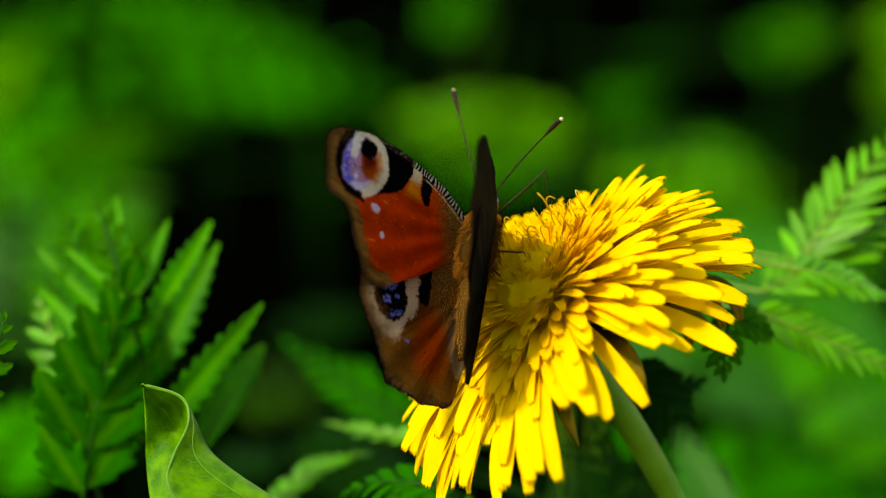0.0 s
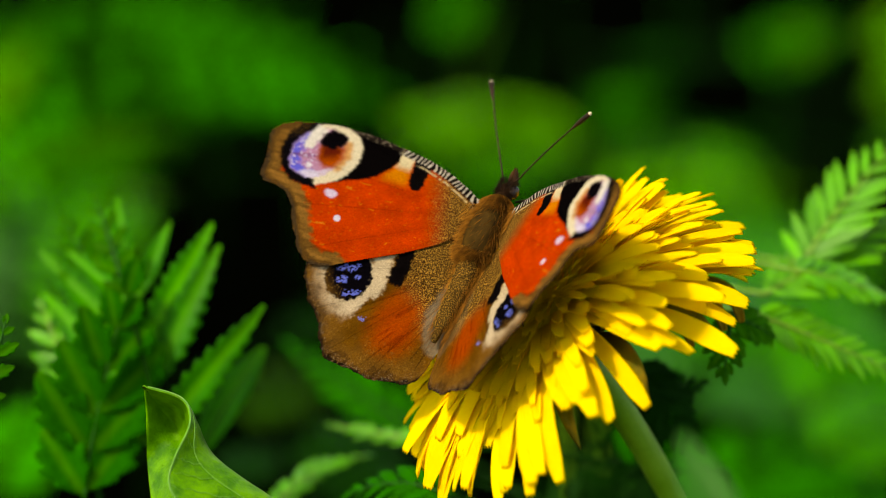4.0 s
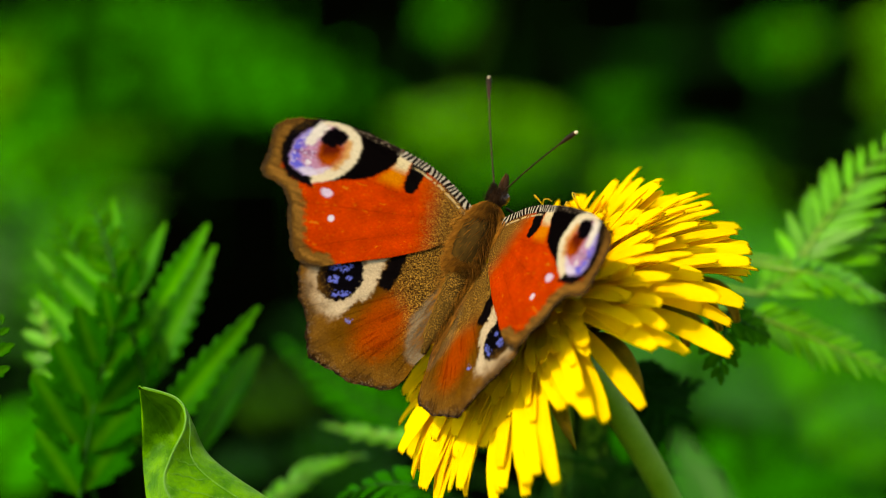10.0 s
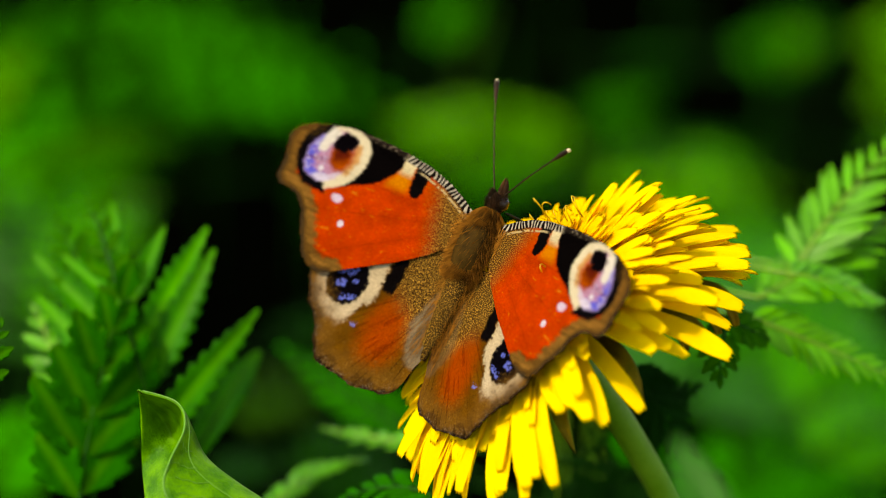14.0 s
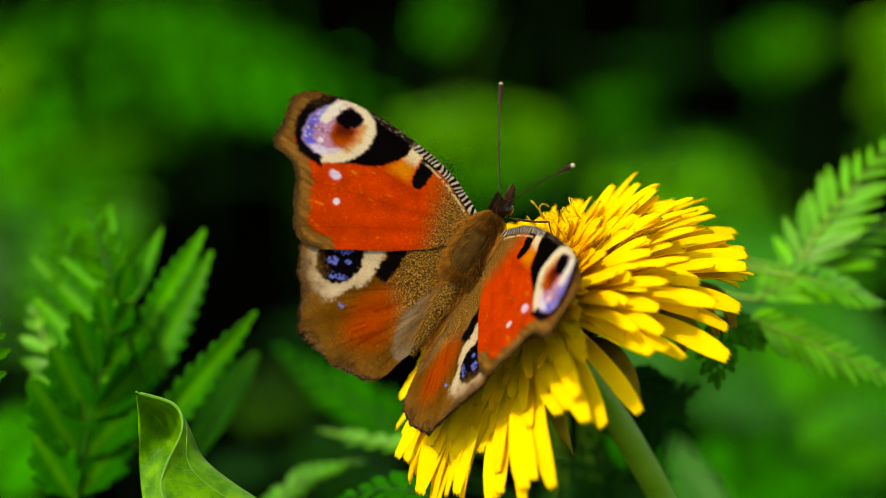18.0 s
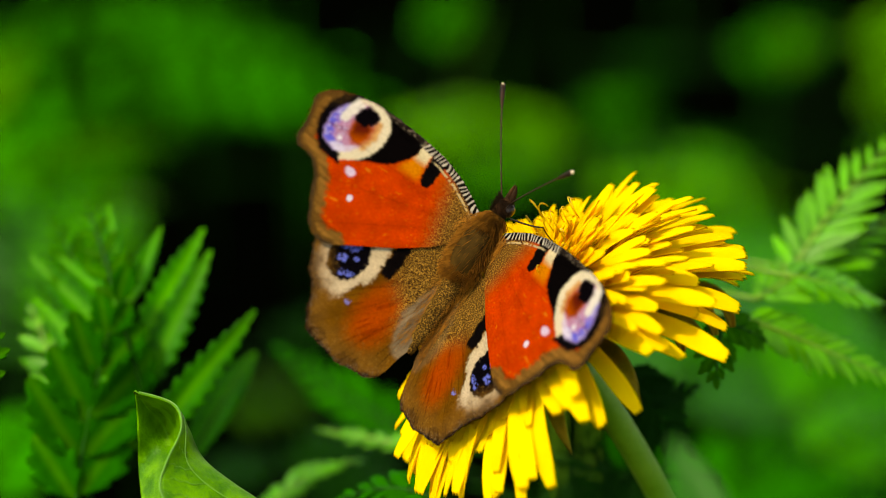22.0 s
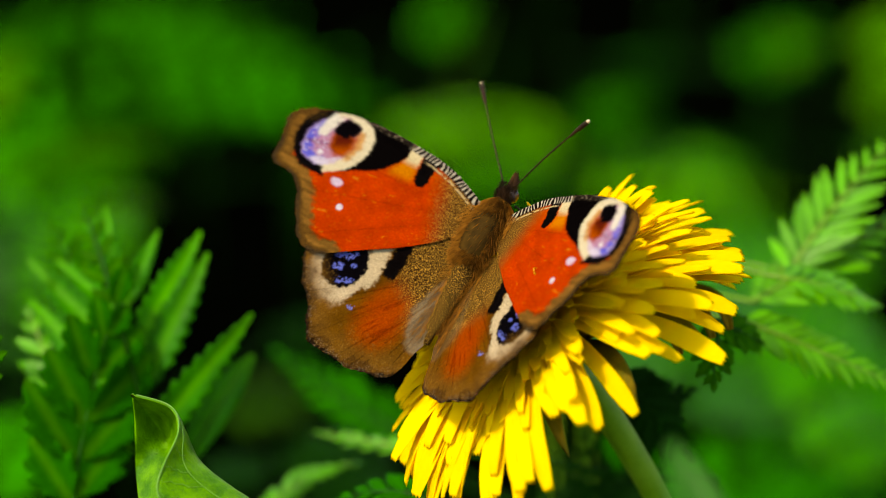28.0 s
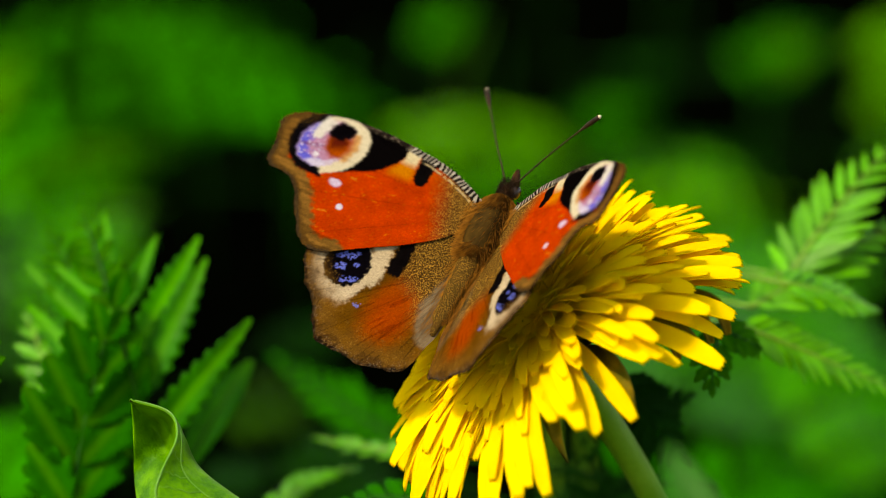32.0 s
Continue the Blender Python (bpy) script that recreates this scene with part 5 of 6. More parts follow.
def motions():
    walk(butterfly, [
        (0, pose(0.00457, -0.00030, 0.20854, 43.34, -14.61, -25.53)),
        (0.1, pose(0.00470, -0.00041, 0.20843, 57.40, -5.68, -23.26)),
        (0.2, pose(0.00462, -0.00043, 0.20827, 56.29, -3.53, -24.09)),
        (0.5, pose(0.00478, 0.00026, 0.20955, 55.06, -4.14, -32.69)),
        (1, pose(0.00482, 0.00006, 0.21053, 53.37, -4.11, -36.07)),
        (1.5, pose(0.00474, -0.00004, 0.21075, 51.11, -4.69, -36.30)),
        (2, pose(0.00515, 0.00022, 0.21080, 44.83, -3.44, -40.52)),
        (2.5, pose(0.00504, 0.00014, 0.21091, 44.82, -2.89, -39.49)),
        (3, pose(0.00505, 0.00024, 0.21071, 45.80, -2.33, -39.78)),
        (3.5, pose(0.00500, 0.00020, 0.21077, 43.52, -2.08, -38.72)),
        (5.5, pose(0.00443, -0.00005, 0.21061, 52.76, -2.03, -39.65)),
        (6, pose(0.00421, 0.00003, 0.21023, 54.24, -1.86, -39.02)),
        (6.5, pose(0.00432, -0.00006, 0.21020, 53.27, 0.19, -39.35)),
        (7, pose(0.00422, 0.00010, 0.21011, 53.07, 0.29, -40.81)),
        (7.5, pose(0.00397, 0.00010, 0.20988, 54.54, 0.44, -40.44)),
        (8, pose(0.00431, 0.00010, 0.20994, 50.15, 2.57, -41.47)),
        (8.5, pose(0.00449, 0.00005, 0.20990, 49.27, 2.59, -42.31)),
        (9, pose(0.00435, -0.00027, 0.20993, 50.02, 3.09, -41.72)),
        (9.5, pose(0.00441, -0.00010, 0.20977, 50.54, 3.15, -42.22)),
        (10, pose(0.00420, -0.00000, 0.20967, 52.21, 2.20, -41.72)),
        (10.5, pose(0.00352, -0.00012, 0.20937, 57.79, 2.79, -40.98)),
        (11, pose(0.00388, -0.00017, 0.20935, 55.58, 4.02, -41.69)),
        (11.5, pose(0.00405, -0.00014, 0.20949, 52.61, 4.40, -42.30)),
        (12, pose(0.00396, -0.00008, 0.20937, 55.14, 4.15, -42.57)),
        (12.5, pose(0.00360, 0.00011, 0.20942, 57.95, 1.73, -43.64)),
        (13, pose(0.00415, 0.00008, 0.20943, 55.02, 5.42, -43.68)),
        (13.5, pose(0.00406, 0.00002, 0.20936, 56.47, 5.29, -44.20)),
        (14, pose(0.00426, -0.00055, 0.20957, 57.64, 6.13, -43.16)),
        (14.5, pose(0.00417, -0.00060, 0.20953, 57.17, 7.15, -43.81)),
        (16.5, pose(0.00441, -0.00050, 0.20933, 58.19, 12.39, -45.94)),
        (17, pose(0.00431, -0.00032, 0.20958, 57.78, 11.98, -48.93)),
        (17.5, pose(0.00446, -0.00031, 0.20949, 57.61, 12.11, -48.23)),
        (18, pose(0.00451, -0.00030, 0.20948, 58.08, 12.69, -48.00)),
        (18.5, pose(0.00445, -0.00059, 0.20941, 59.24, 13.37, -47.11)),
        (19, pose(0.00434, -0.00118, 0.20939, 60.72, 15.09, -45.58)),
        (19.5, pose(0.00463, -0.00094, 0.20954, 58.31, 15.41, -48.45)),
        (20, pose(0.00456, -0.00096, 0.20955, 58.05, 15.11, -48.38)),
        (20.5, pose(0.00448, -0.00097, 0.20955, 57.91, 15.02, -48.80)),
        (21, pose(0.00449, -0.00100, 0.20963, 59.90, 15.36, -48.62)),
        (21.5, pose(0.00439, -0.00101, 0.20965, 60.81, 15.51, -48.17)),
        (22, pose(0.00467, -0.00090, 0.20964, 58.78, 15.68, -48.05)),
        (22.5, pose(0.00436, -0.00083, 0.20961, 59.03, 15.90, -49.97)),
        (23, pose(0.00448, -0.00021, 0.20934, 58.45, 16.18, -51.41)),
        (23.5, pose(0.00485, -0.00054, 0.20954, 54.61, 17.72, -52.91)),
        (24, pose(0.00496, -0.00075, 0.20965, 56.32, 18.12, -52.81)),
        (24.5, pose(0.00517, -0.00090, 0.20974, 56.46, 18.13, -51.48)),
        (25, pose(0.00460, -0.00081, 0.20984, 57.23, 15.08, -47.10)),
        (25.5, pose(0.00481, 0.00035, 0.21011, 55.22, 8.40, -42.32)),
        (27.5, pose(0.00591, 0.00058, 0.21097, 47.74, 2.91, -38.82)),
        (28, pose(0.00615, 0.00081, 0.21118, 46.34, 2.61, -39.92)),
        (28.5, pose(0.00637, 0.00082, 0.21155, 43.83, 2.52, -41.34)),
        (29, pose(0.00642, 0.00073, 0.21145, 45.32, 2.48, -41.01)),
        (29.5, pose(0.00628, 0.00098, 0.21179, 48.79, -0.95, -39.86)),
        (30, pose(0.00647, 0.00079, 0.21223, 47.60, -2.92, -36.82)),
        (30.5, pose(0.00655, 0.00091, 0.21262, 44.56, -4.19, -36.21)),
        (31, pose(0.00689, 0.00113, 0.21273, 39.65, -4.11, -38.68)),
        (31.5, pose(0.00683, 0.00104, 0.21259, 39.06, -4.00, -38.06)),
        (32, pose(0.00685, 0.00088, 0.21268, 39.85, -4.52, -39.07)),
    ])
    walk(wings["foreleft"], [
        (0, wing_pose(-1, True, 82.8, -7.5)),
        (0.1, wing_pose(-1, True, 57.3, -1.9)),
        (0.2, wing_pose(-1, True, 44.7, -4.1)),
        (0.5, wing_pose(-1, True, 39.6, -4.5)),
        (1, wing_pose(-1, True, 30.3, -4.2)),
        (1.5, wing_pose(-1, True, 28.7, -4.3)),
        (2, wing_pose(-1, True, 31.7, -4.9)),
        (2.5, wing_pose(-1, True, 32.3, -4.7)),
        (3, wing_pose(-1, True, 31.6, -4.5)),
        (3.5, wing_pose(-1, True, 31.0, -5.0)),
        (5.5, wing_pose(-1, True, 29.3, -2.6)),
        (6, wing_pose(-1, True, 27.5, -1.9)),
        (6.5, wing_pose(-1, True, 29.3, -2.5)),
        (7, wing_pose(-1, True, 29.2, -1.5)),
        (7.5, wing_pose(-1, True, 26.9, -1.2)),
        (8, wing_pose(-1, True, 24.6, -2.6)),
        (8.5, wing_pose(-1, True, 25.6, -2.3)),
        (9, wing_pose(-1, True, 24.0, -1.9)),
        (9.5, wing_pose(-1, True, 24.3, -1.8)),
        (10, wing_pose(-1, True, 24.8, -0.9)),
        (10.5, wing_pose(-1, True, 24.2, -0.6)),
        (11, wing_pose(-1, True, 26.0, -1.2)),
        (11.5, wing_pose(-1, True, 25.1, -1.8)),
        (12, wing_pose(-1, True, 25.6, -0.8)),
        (12.5, wing_pose(-1, True, 26.6, -0.1)),
        (13, wing_pose(-1, True, 30.6, -0.6)),
        (13.5, wing_pose(-1, True, 28.9, 0.1)),
        (14, wing_pose(-1, True, 13.2, -0.6)),
        (14.5, wing_pose(-1, True, 13.2, -1.1)),
        (16.5, wing_pose(-1, True, 18.2, 1.1)),
        (17, wing_pose(-1, True, 29.0, 0.9)),
        (17.5, wing_pose(-1, True, 29.2, 0.6)),
        (18, wing_pose(-1, True, 28.2, 0.3)),
        (18.5, wing_pose(-1, True, 22.6, 0.8)),
        (19, wing_pose(-1, True, 11.4, 0.6)),
        (19.5, wing_pose(-1, True, 11.7, 0.3)),
        (20, wing_pose(-1, True, 12.4, 0.7)),
        (20.5, wing_pose(-1, True, 12.2, 0.8)),
        (21, wing_pose(-1, True, 12.7, 0.9)),
        (21.5, wing_pose(-1, True, 13.1, 0.8)),
        (22, wing_pose(-1, True, 12.8, 0.6)),
        (22.5, wing_pose(-1, True, 20.4, 1.7)),
        (23, wing_pose(-1, True, 27.6, 1.2)),
        (23.5, wing_pose(-1, True, 25.9, 0.2)),
        (24, wing_pose(-1, True, 15.3, 0.3)),
        (24.5, wing_pose(-1, True, 13.4, 0.2)),
        (25, wing_pose(-1, True, 13.5, 0.7)),
        (25.5, wing_pose(-1, True, 32.9, 0.9)),
        (27.5, wing_pose(-1, True, 20.2, 0.8)),
        (28, wing_pose(-1, True, 22.1, 0.4)),
        (28.5, wing_pose(-1, True, 31.8, 0.5)),
        (29, wing_pose(-1, True, 30.3, 0.2)),
        (29.5, wing_pose(-1, True, 26.2, 0.2)),
        (30, wing_pose(-1, True, 21.9, -0.4)),
        (30.5, wing_pose(-1, True, 26.4, 0.2)),
        (31, wing_pose(-1, True, 33.8, -0.5)),
        (31.5, wing_pose(-1, True, 33.2, -0.7)),
        (32, wing_pose(-1, True, 30.9, -1.4)),
    ])
    walk(wings["foreright"], [
        (0, wing_pose(1, True, 66.6, -12.6)),
        (0.1, wing_pose(1, True, 55.2, -2.5)),
        (0.2, wing_pose(1, True, 43.5, -2.4)),
        (0.5, wing_pose(1, True, 30.6, -1.5)),
        (1, wing_pose(1, True, 26.3, -1.9)),
        (1.5, wing_pose(1, True, 26.2, -2.9)),
        (2, wing_pose(1, True, 30.9, -2.1)),
        (2.5, wing_pose(1, True, 31.8, -2.2)),
        (3, wing_pose(1, True, 30.5, -2.3)),
        (3.5, wing_pose(1, True, 31.3, -3.8)),
        (5.5, wing_pose(1, True, 25.7, -2.1)),
        (6, wing_pose(1, True, 25.4, -2.4)),
        (6.5, wing_pose(1, True, 28.1, -1.8)),
        (7, wing_pose(1, True, 27.6, -2.8)),
        (7.5, wing_pose(1, True, 26.4, -2.6)),
        (8, wing_pose(1, True, 26.9, -2.9)),
        (8.5, wing_pose(1, True, 26.7, -3.3)),
        (9, wing_pose(1, True, 27.3, -3.6)),
        (9.5, wing_pose(1, True, 27.2, -3.4)),
        (10, wing_pose(1, True, 26.3, -3.7)),
        (10.5, wing_pose(1, True, 25.8, -1.8)),
        (11, wing_pose(1, True, 27.1, -2.4)),
        (11.5, wing_pose(1, True, 27.8, -3.4)),
        (12, wing_pose(1, True, 26.8, -2.4)),
        (12.5, wing_pose(1, True, 25.2, -2.5)),
        (13, wing_pose(1, True, 31.2, -2.1)),
        (13.5, wing_pose(1, True, 29.1, -1.8)),
        (14, wing_pose(1, True, 18.2, -2.8)),
        (14.5, wing_pose(1, True, 19.4, -2.9)),
        (16.5, wing_pose(1, True, 23.7, -0.8)),
        (17, wing_pose(1, True, 31.2, -0.2)),
        (17.5, wing_pose(1, True, 31.2, -0.4)),
        (18, wing_pose(1, True, 31.1, -0.1)),
        (18.5, wing_pose(1, True, 27.2, 0.3)),
        (19, wing_pose(1, True, 19.6, -1.4)),
        (19.5, wing_pose(1, True, 20.0, -1.2)),
        (20, wing_pose(1, True, 20.1, -1.4)),
        (20.5, wing_pose(1, True, 19.3, -1.1)),
        (21, wing_pose(1, True, 20.2, -0.4)),
        (21.5, wing_pose(1, True, 20.2, -0.9)),
        (22, wing_pose(1, True, 20.4, -1.1)),
        (22.5, wing_pose(1, True, 28.0, 1.0)),
        (23, wing_pose(1, True, 32.6, 1.2)),
        (23.5, wing_pose(1, True, 32.1, 0.9)),
        (24, wing_pose(1, True, 22.4, -0.0)),
        (24.5, wing_pose(1, True, 21.3, -0.2)),
        (25, wing_pose(1, True, 22.9, -0.2)),
        (25.5, wing_pose(1, True, 34.9, -0.2)),
        (27.5, wing_pose(1, True, 24.1, -1.4)),
        (28, wing_pose(1, True, 25.1, -1.1)),
        (28.5, wing_pose(1, True, 33.7, 0.4)),
        (29, wing_pose(1, True, 32.4, 0.3)),
        (29.5, wing_pose(1, True, 27.2, -1.6)),
        (30, wing_pose(1, True, 23.4, -2.6)),
        (30.5, wing_pose(1, True, 28.4, -2.8)),
        (31, wing_pose(1, True, 33.6, -2.0)),
        (31.5, wing_pose(1, True, 33.3, -2.3)),
        (32, wing_pose(1, True, 30.2, -2.6)),
    ])
    walk(wings["hindleft"], [
        (0, wing_pose(-1, False, 78.0, -7.4)),
        (0.1, wing_pose(-1, False, 56.3, 0.7)),
        (0.2, wing_pose(-1, False, 43.7, -2.7)),
        (0.5, wing_pose(-1, False, 38.6, -2.8)),
        (1, wing_pose(-1, False, 29.3, -3.6)),
        (1.5, wing_pose(-1, False, 27.7, -4.3)),
        (2, wing_pose(-1, False, 30.7, -4.6)),
        (2.5, wing_pose(-1, False, 31.3, -5.2)),
        (3, wing_pose(-1, False, 30.6, -5.1)),
        (3.5, wing_pose(-1, False, 30.0, -6.2)),
        (5.5, wing_pose(-1, False, 28.3, -1.5)),
        (6, wing_pose(-1, False, 26.4, -0.7)),
        (6.5, wing_pose(-1, False, 28.3, -1.0)),
        (7, wing_pose(-1, False, 28.2, -0.4)),
        (7.5, wing_pose(-1, False, 25.9, -0.4)),
        (8, wing_pose(-1, False, 23.6, -1.4)),
        (8.5, wing_pose(-1, False, 24.6, -1.5)),
        (9, wing_pose(-1, False, 23.0, -1.5)),
        (9.5, wing_pose(-1, False, 23.3, -1.4)),
        (10, wing_pose(-1, False, 23.8, -0.7)),
        (10.5, wing_pose(-1, False, 23.2, 0.1)),
        (11, wing_pose(-1, False, 25.0, -0.0)),
        (11.5, wing_pose(-1, False, 24.1, -0.9)),
        (12, wing_pose(-1, False, 24.6, 0.1)),
        (12.5, wing_pose(-1, False, 25.6, 0.9)),
        (13, wing_pose(-1, False, 29.6, 0.8)),
        (13.5, wing_pose(-1, False, 27.9, 1.2)),
        (14, wing_pose(-1, False, 12.2, 0.5)),
        (14.5, wing_pose(-1, False, 12.2, 0.0)),
        (16.5, wing_pose(-1, False, 17.2, 1.5)),
        (17, wing_pose(-1, False, 28.0, 2.0)),
        (17.5, wing_pose(-1, False, 28.2, 2.0)),
        (18, wing_pose(-1, False, 27.2, 1.9)),
        (18.5, wing_pose(-1, False, 21.6, 2.5)),
        (19, wing_pose(-1, False, 10.4, 1.9)),
        (19.5, wing_pose(-1, False, 10.7, 1.3)),
        (20, wing_pose(-1, False, 11.4, 1.8)),
        (20.5, wing_pose(-1, False, 11.2, 1.6)),
        (21, wing_pose(-1, False, 11.7, 1.9)),
        (21.5, wing_pose(-1, False, 12.1, 1.6)),
        (22, wing_pose(-1, False, 11.8, 1.6)),
        (22.5, wing_pose(-1, False, 18.8, 3.2)),
        (23, wing_pose(-1, False, 26.2, 2.8)),
        (23.5, wing_pose(-1, False, 24.9, 2.0)),
        (24, wing_pose(-1, False, 14.3, 1.2)),
        (24.5, wing_pose(-1, False, 12.4, 0.7)),
        (25, wing_pose(-1, False, 12.5, 1.3)),
        (25.5, wing_pose(-1, False, 31.9, 2.6)),
        (27.5, wing_pose(-1, False, 19.2, 1.3)),
        (28, wing_pose(-1, False, 21.1, 1.1)),
        (28.5, wing_pose(-1, False, 30.8, 1.5)),
        (29, wing_pose(-1, False, 29.3, 1.2)),
        (29.5, wing_pose(-1, False, 25.2, 1.3)),
        (30, wing_pose(-1, False, 20.9, 0.3)),
        (30.5, wing_pose(-1, False, 25.4, 0.5)),
        (31, wing_pose(-1, False, 32.8, -0.1)),
        (31.5, wing_pose(-1, False, 32.2, -0.5)),
        (32, wing_pose(-1, False, 29.3, -1.4)),
    ])
    walk(wings["hindright"], [
        (0, wing_pose(1, False, 65.6, 8.5)),
        (0.1, wing_pose(1, False, 54.2, 0.3)),
        (0.2, wing_pose(1, False, 42.5, -1.3)),
        (0.5, wing_pose(1, False, 29.6, -2.3)),
        (1, wing_pose(1, False, 24.8, -3.0)),
        (1.5, wing_pose(1, False, 25.2, -2.2)),
        (2, wing_pose(1, False, 29.9, -2.3)),
        (2.5, wing_pose(1, False, 30.8, -2.6)),
        (3, wing_pose(1, False, 29.5, -2.5)),
        (3.5, wing_pose(1, False, 30.3, -3.1)),
        (5.5, wing_pose(1, False, 24.7, 0.1)),
        (6, wing_pose(1, False, 24.4, -0.4)),
        (6.5, wing_pose(1, False, 27.1, 0.7)),
        (7, wing_pose(1, False, 26.6, -0.1)),
        (7.5, wing_pose(1, False, 25.4, 0.1)),
        (8, wing_pose(1, False, 25.9, -0.7)),
        (8.5, wing_pose(1, False, 25.7, -1.0)),
        (9, wing_pose(1, False, 26.3, -1.1)),
        (9.5, wing_pose(1, False, 26.2, -1.6)),
        (10, wing_pose(1, False, 25.3, -1.6)),
        (10.5, wing_pose(1, False, 24.8, -0.5)),
        (11, wing_pose(1, False, 26.1, -0.4)),
        (11.5, wing_pose(1, False, 26.8, -0.9)),
        (12, wing_pose(1, False, 25.8, -0.6)),
        (12.5, wing_pose(1, False, 24.2, -0.1)),
        (13, wing_pose(1, False, 30.2, 0.5)),
        (13.5, wing_pose(1, False, 28.1, 0.5)),
        (14, wing_pose(1, False, 17.2, -1.4)),
        (14.5, wing_pose(1, False, 18.4, -2.1)),
        (16.5, wing_pose(1, False, 22.7, -0.7)),
        (17, wing_pose(1, False, 30.2, 0.7)),
        (17.5, wing_pose(1, False, 30.2, 0.6)),
        (18, wing_pose(1, False, 30.1, 0.5)),
        (18.5, wing_pose(1, False, 26.2, 0.7)),
        (19, wing_pose(1, False, 18.6, -1.3)),
        (19.5, wing_pose(1, False, 19.0, -0.8)),
        (20, wing_pose(1, False, 19.1, -1.1)),
        (20.5, wing_pose(1, False, 18.3, -1.1)),
        (21, wing_pose(1, False, 19.2, -0.8)),
        (21.5, wing_pose(1, False, 19.2, -0.3)),
        (22, wing_pose(1, False, 19.4, -0.1)),
        (22.5, wing_pose(1, False, 27.0, 1.6)),
        (23, wing_pose(1, False, 31.6, 2.8)),
        (23.5, wing_pose(1, False, 31.1, 2.4)),
        (24, wing_pose(1, False, 21.4, 1.5)),
        (24.5, wing_pose(1, False, 20.3, 0.9)),
        (25, wing_pose(1, False, 21.9, 0.8)),
        (25.5, wing_pose(1, False, 33.9, 1.6)),
        (27.5, wing_pose(1, False, 23.1, 0.5)),
        (28, wing_pose(1, False, 24.1, 0.7)),
        (28.5, wing_pose(1, False, 32.7, 1.8)),
        (29, wing_pose(1, False, 31.4, 2.3)),
        (29.5, wing_pose(1, False, 26.2, 0.7)),
        (30, wing_pose(1, False, 22.4, -0.8)),
        (30.5, wing_pose(1, False, 27.4, -1.0)),
        (31, wing_pose(1, False, 32.6, 0.4)),
        (31.5, wing_pose(1, False, 32.3, -0.1)),
        (32, wing_pose(1, False, 29.2, -0.9)),
    ])
    walk(antennae[0], [
        (0, antenna_pose(-1, 13.6, 18.0)),
        (0.1, antenna_pose(-1, -5.6, 26.2)),
        (0.2, antenna_pose(-1, -2.9, 27.1)),
        (1, antenna_pose(-1, 2.3, 32.7)),
        (2, antenna_pose(-1, 5.7, 33.4)),
        (3, antenna_pose(-1, 4.5, 33.0)),
        (5.5, antenna_pose(-1, 2.9, 30.6)),
        (6, antenna_pose(-1, 1.8, 28.2)),
        (7, antenna_pose(-1, 3.2, 30.8)),
        (8, antenna_pose(-1, 3.2, 31.8)),
        (9, antenna_pose(-1, 2.3, 32.2)),
        (10, antenna_pose(-1, 2.6, 31.2)),
        (11, antenna_pose(-1, -0.6, 31.5)),
        (12, antenna_pose(-1, 1.1, 32.0)),
        (13, antenna_pose(-1, 1.2, 33.8)),
        (13.5, antenna_pose(-1, 0.8, 33.2)),
        (14, antenna_pose(-1, -3.3, 31.1)),
        (16.5, antenna_pose(-1, -3.3, 38.7)),
        (17, antenna_pose(-1, -0.7, 39.8)),
        (18, antenna_pose(-1, -2.9, 39.4)),
        (19, antenna_pose(-1, -7.0, 38.1)),
        (20, antenna_pose(-1, -5.0, 38.3)),
        (21, antenna_pose(-1, -3.8, 42.8)),
        (22, antenna_pose(-1, -4.3, 41.6)),
        (23, antenna_pose(-1, -4.8, 41.2)),
        (23.4, antenna_pose(-1, -2.2, 40.1)),
        (23.6, antenna_pose(-1, -4.2, 40.4)),
        (23.8, antenna_pose(-1, -10.4, 35.4)),
        (24, antenna_pose(-1, -37.3, 25.5)),
        (24.2, antenna_pose(-1, -58.5, 13.6)),
        (24.4, antenna_pose(-1, -69.6, 9.7)),
        (24.6, antenna_pose(-1, -72.8, -2.1)),
        (24.8, antenna_pose(-1, -34.0, 24.6)),
        (25, antenna_pose(-1, -5.0, 49.6)),
        (25.2, antenna_pose(-1, 5.7, 54.6)),
        (25.5, antenna_pose(-1, 5.7, 47.8)),
        (27.5, antenna_pose(-1, 4.1, 40.8)),
        (28, antenna_pose(-1, 4.9, 40.4)),
        (28.5, antenna_pose(-1, 5.8, 41.3)),
        (29, antenna_pose(-1, 5.2, 40.4)),
        (29.5, antenna_pose(-1, 6.4, 39.5)),
        (30, antenna_pose(-1, 5.8, 37.4)),
        (30.5, antenna_pose(-1, 5.1, 36.4)),
        (31, antenna_pose(-1, 5.8, 36.1)),
        (31.5, antenna_pose(-1, 7.6, 36.0)),
        (32, antenna_pose(-1, 5.9, 36.3)),
    ])
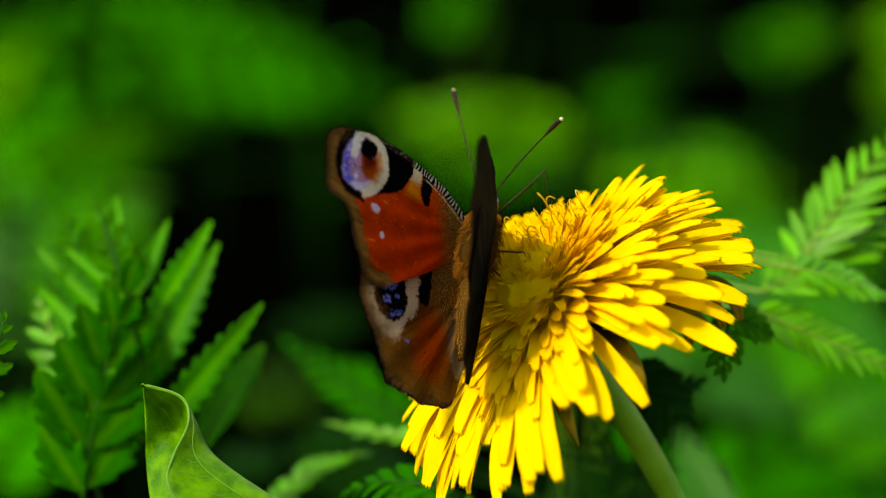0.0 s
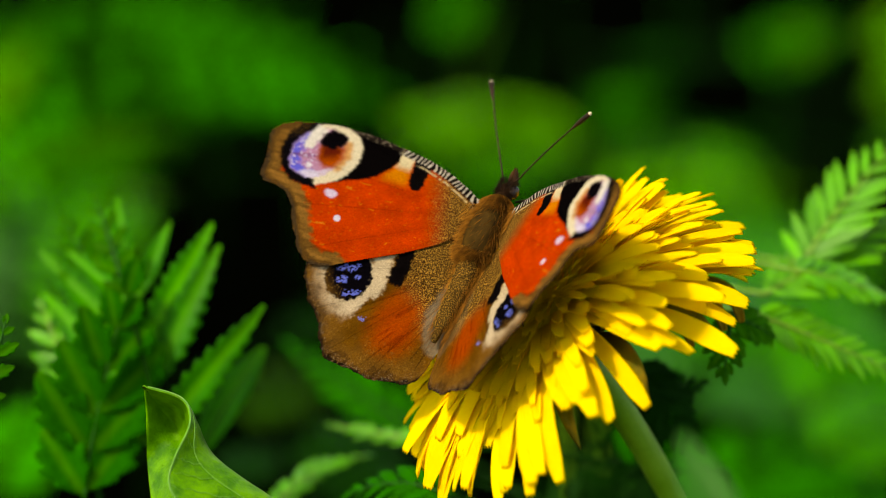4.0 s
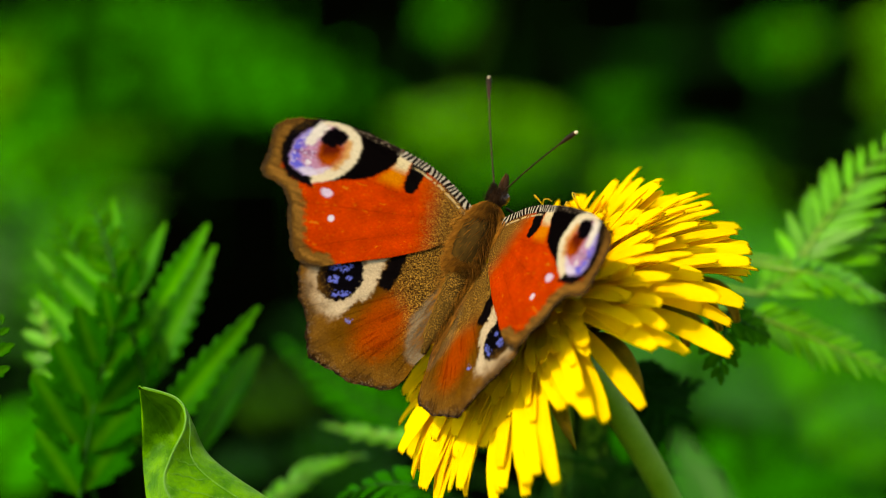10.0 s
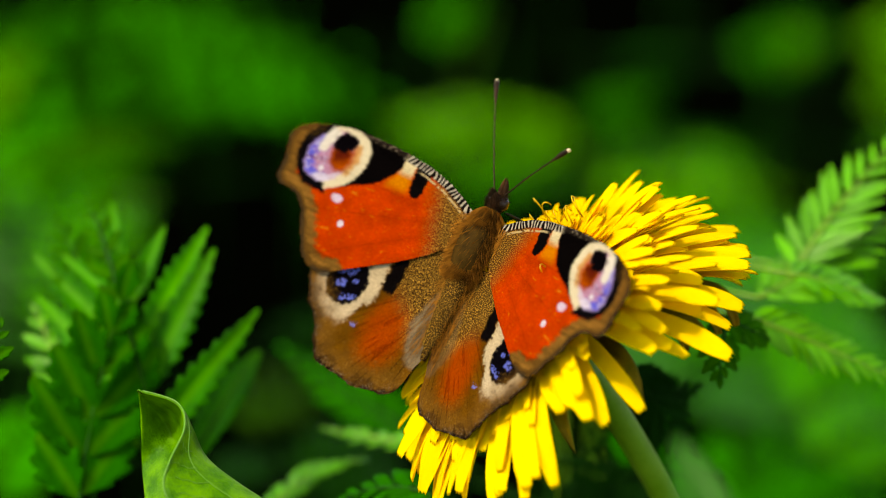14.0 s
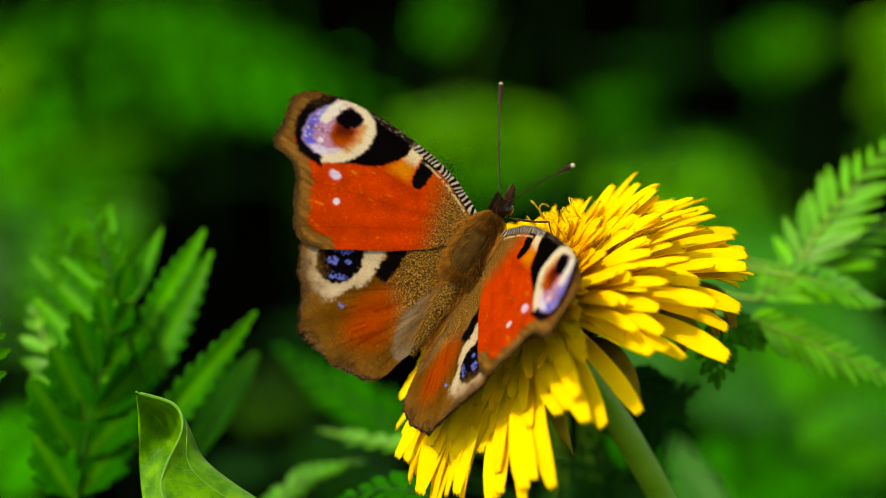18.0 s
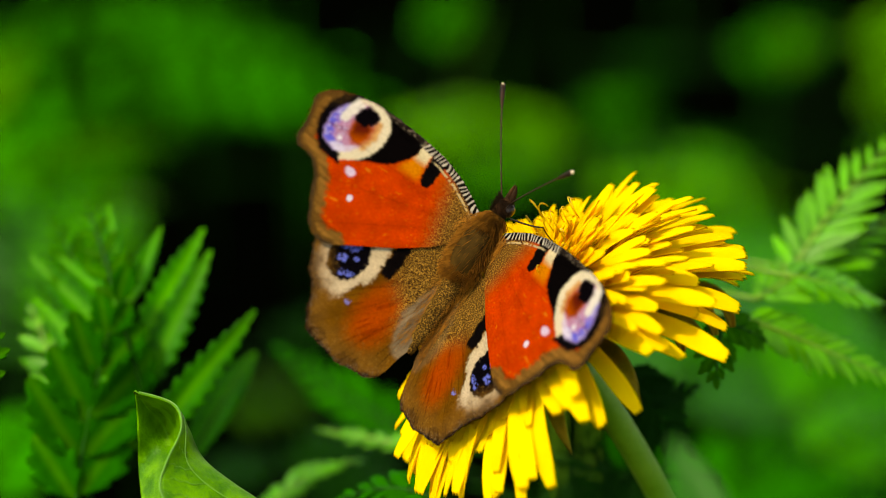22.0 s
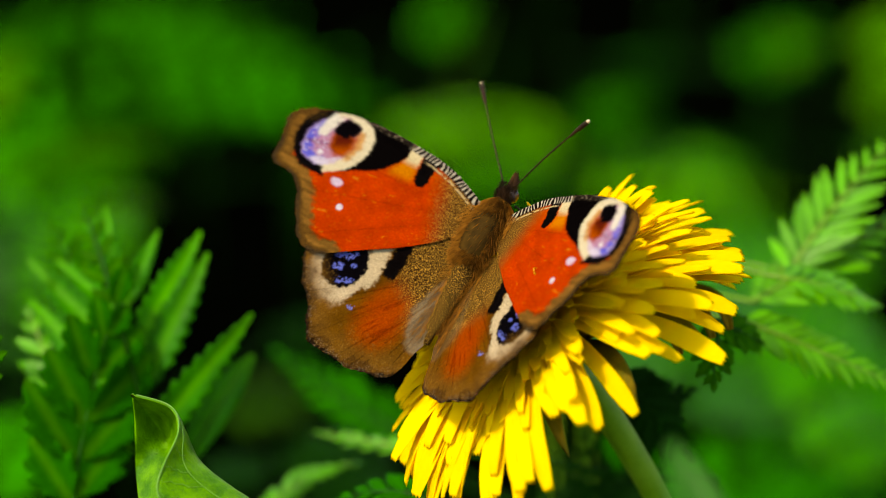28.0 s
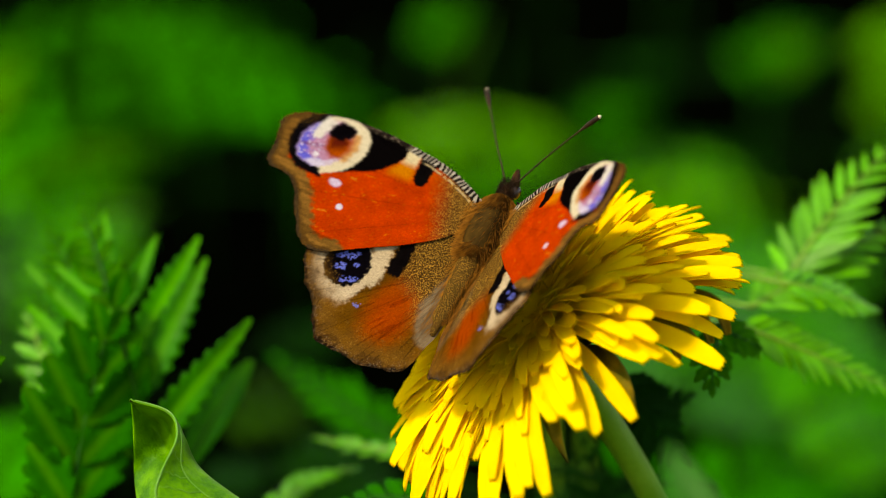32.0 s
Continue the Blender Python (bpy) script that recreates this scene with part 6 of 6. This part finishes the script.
    walk(antennae[1], [
        (0, antenna_pose(1, 28.3, -66.9)),
        (0.1, antenna_pose(1, 30.5, -54.8)),
        (0.2, antenna_pose(1, 32.9, -52.8)),
        (1, antenna_pose(1, 25.0, -53.2)),
        (2, antenna_pose(1, 25.3, -53.8)),
        (3, antenna_pose(1, 26.4, -52.8)),
        (5.5, antenna_pose(1, 23.5, -53.4)),
        (6, antenna_pose(1, 25.0, -54.4)),
        (7, antenna_pose(1, 25.6, -53.7)),
        (8, antenna_pose(1, 25.7, -53.6)),
        (9, antenna_pose(1, 25.3, -53.1)),
        (10, antenna_pose(1, 25.2, -53.1)),
        (11, antenna_pose(1, 25.4, -51.6)),
        (12, antenna_pose(1, 26.1, -52.0)),
        (13, antenna_pose(1, 27.3, -52.8)),
        (13.5, antenna_pose(1, 28.0, -54.3)),
        (14, antenna_pose(1, 27.6, -54.7)),
        (16.5, antenna_pose(1, 31.2, -50.2)),
        (17, antenna_pose(1, 29.5, -51.4)),
        (18, antenna_pose(1, 27.2, -51.3)),
        (19, antenna_pose(1, 28.3, -54.1)),
        (20, antenna_pose(1, 27.5, -52.0)),
        (21, antenna_pose(1, 30.9, -50.3)),
        (22, antenna_pose(1, 29.3, -51.2)),
        (23, antenna_pose(1, 27.8, -55.0)),
        (23.4, antenna_pose(1, 28.2, -53.8)),
        (23.6, antenna_pose(1, 22.5, -56.1)),
        (23.8, antenna_pose(1, -2.1, -61.5)),
        (24, antenna_pose(1, -20.8, -68.7)),
        (24.2, antenna_pose(1, -16.1, -75.3)),
        (24.4, antenna_pose(1, -13.7, -77.3)),
        (24.6, antenna_pose(1, -7.5, -60.6)),
        (24.8, antenna_pose(1, 14.7, -58.0)),
        (25, antenna_pose(1, 18.5, -42.0)),
        (25.2, antenna_pose(1, 23.7, -41.2)),
        (25.5, antenna_pose(1, 23.6, -44.7)),
        (27.5, antenna_pose(1, 28.8, -49.7)),
        (28, antenna_pose(1, 28.1, -50.2)),
        (28.5, antenna_pose(1, 27.1, -50.4)),
        (29, antenna_pose(1, 26.1, -49.7)),
        (29.5, antenna_pose(1, 26.1, -51.8)),
        (30, antenna_pose(1, 25.0, -53.6)),
        (30.5, antenna_pose(1, 24.4, -54.8)),
        (31, antenna_pose(1, 22.0, -56.0)),
        (31.5, antenna_pose(1, 23.0, -55.9)),
        (32, antenna_pose(1, 21.9, -55.7)),
    ])
    walk(front_leg, [(0, leg_pose(22)), (0.2, leg_pose(80, -45)), (5.5, leg_pose(30)), (6, leg_pose(26)), (7, leg_pose(82, -47)), (15, leg_pose(82, -47)),
        (16.5, leg_pose(6, -15, 10)), (18, leg_pose(6, -25, 20)), (19, leg_pose(6, -25, 30)), (20, leg_pose(10, -20, 20)), (21, leg_pose(-18, 10, -20)), (22, leg_pose(6, -25, 30)),
        (23, leg_pose(14, -25, 20)), (24, leg_pose(10, -5, 0)), (25, leg_pose(-14, 0, 10)), (25.5, leg_pose(-8, 0, 5)), (27.5, leg_pose(82, -47)), (32, leg_pose(82, -47))])


motions()
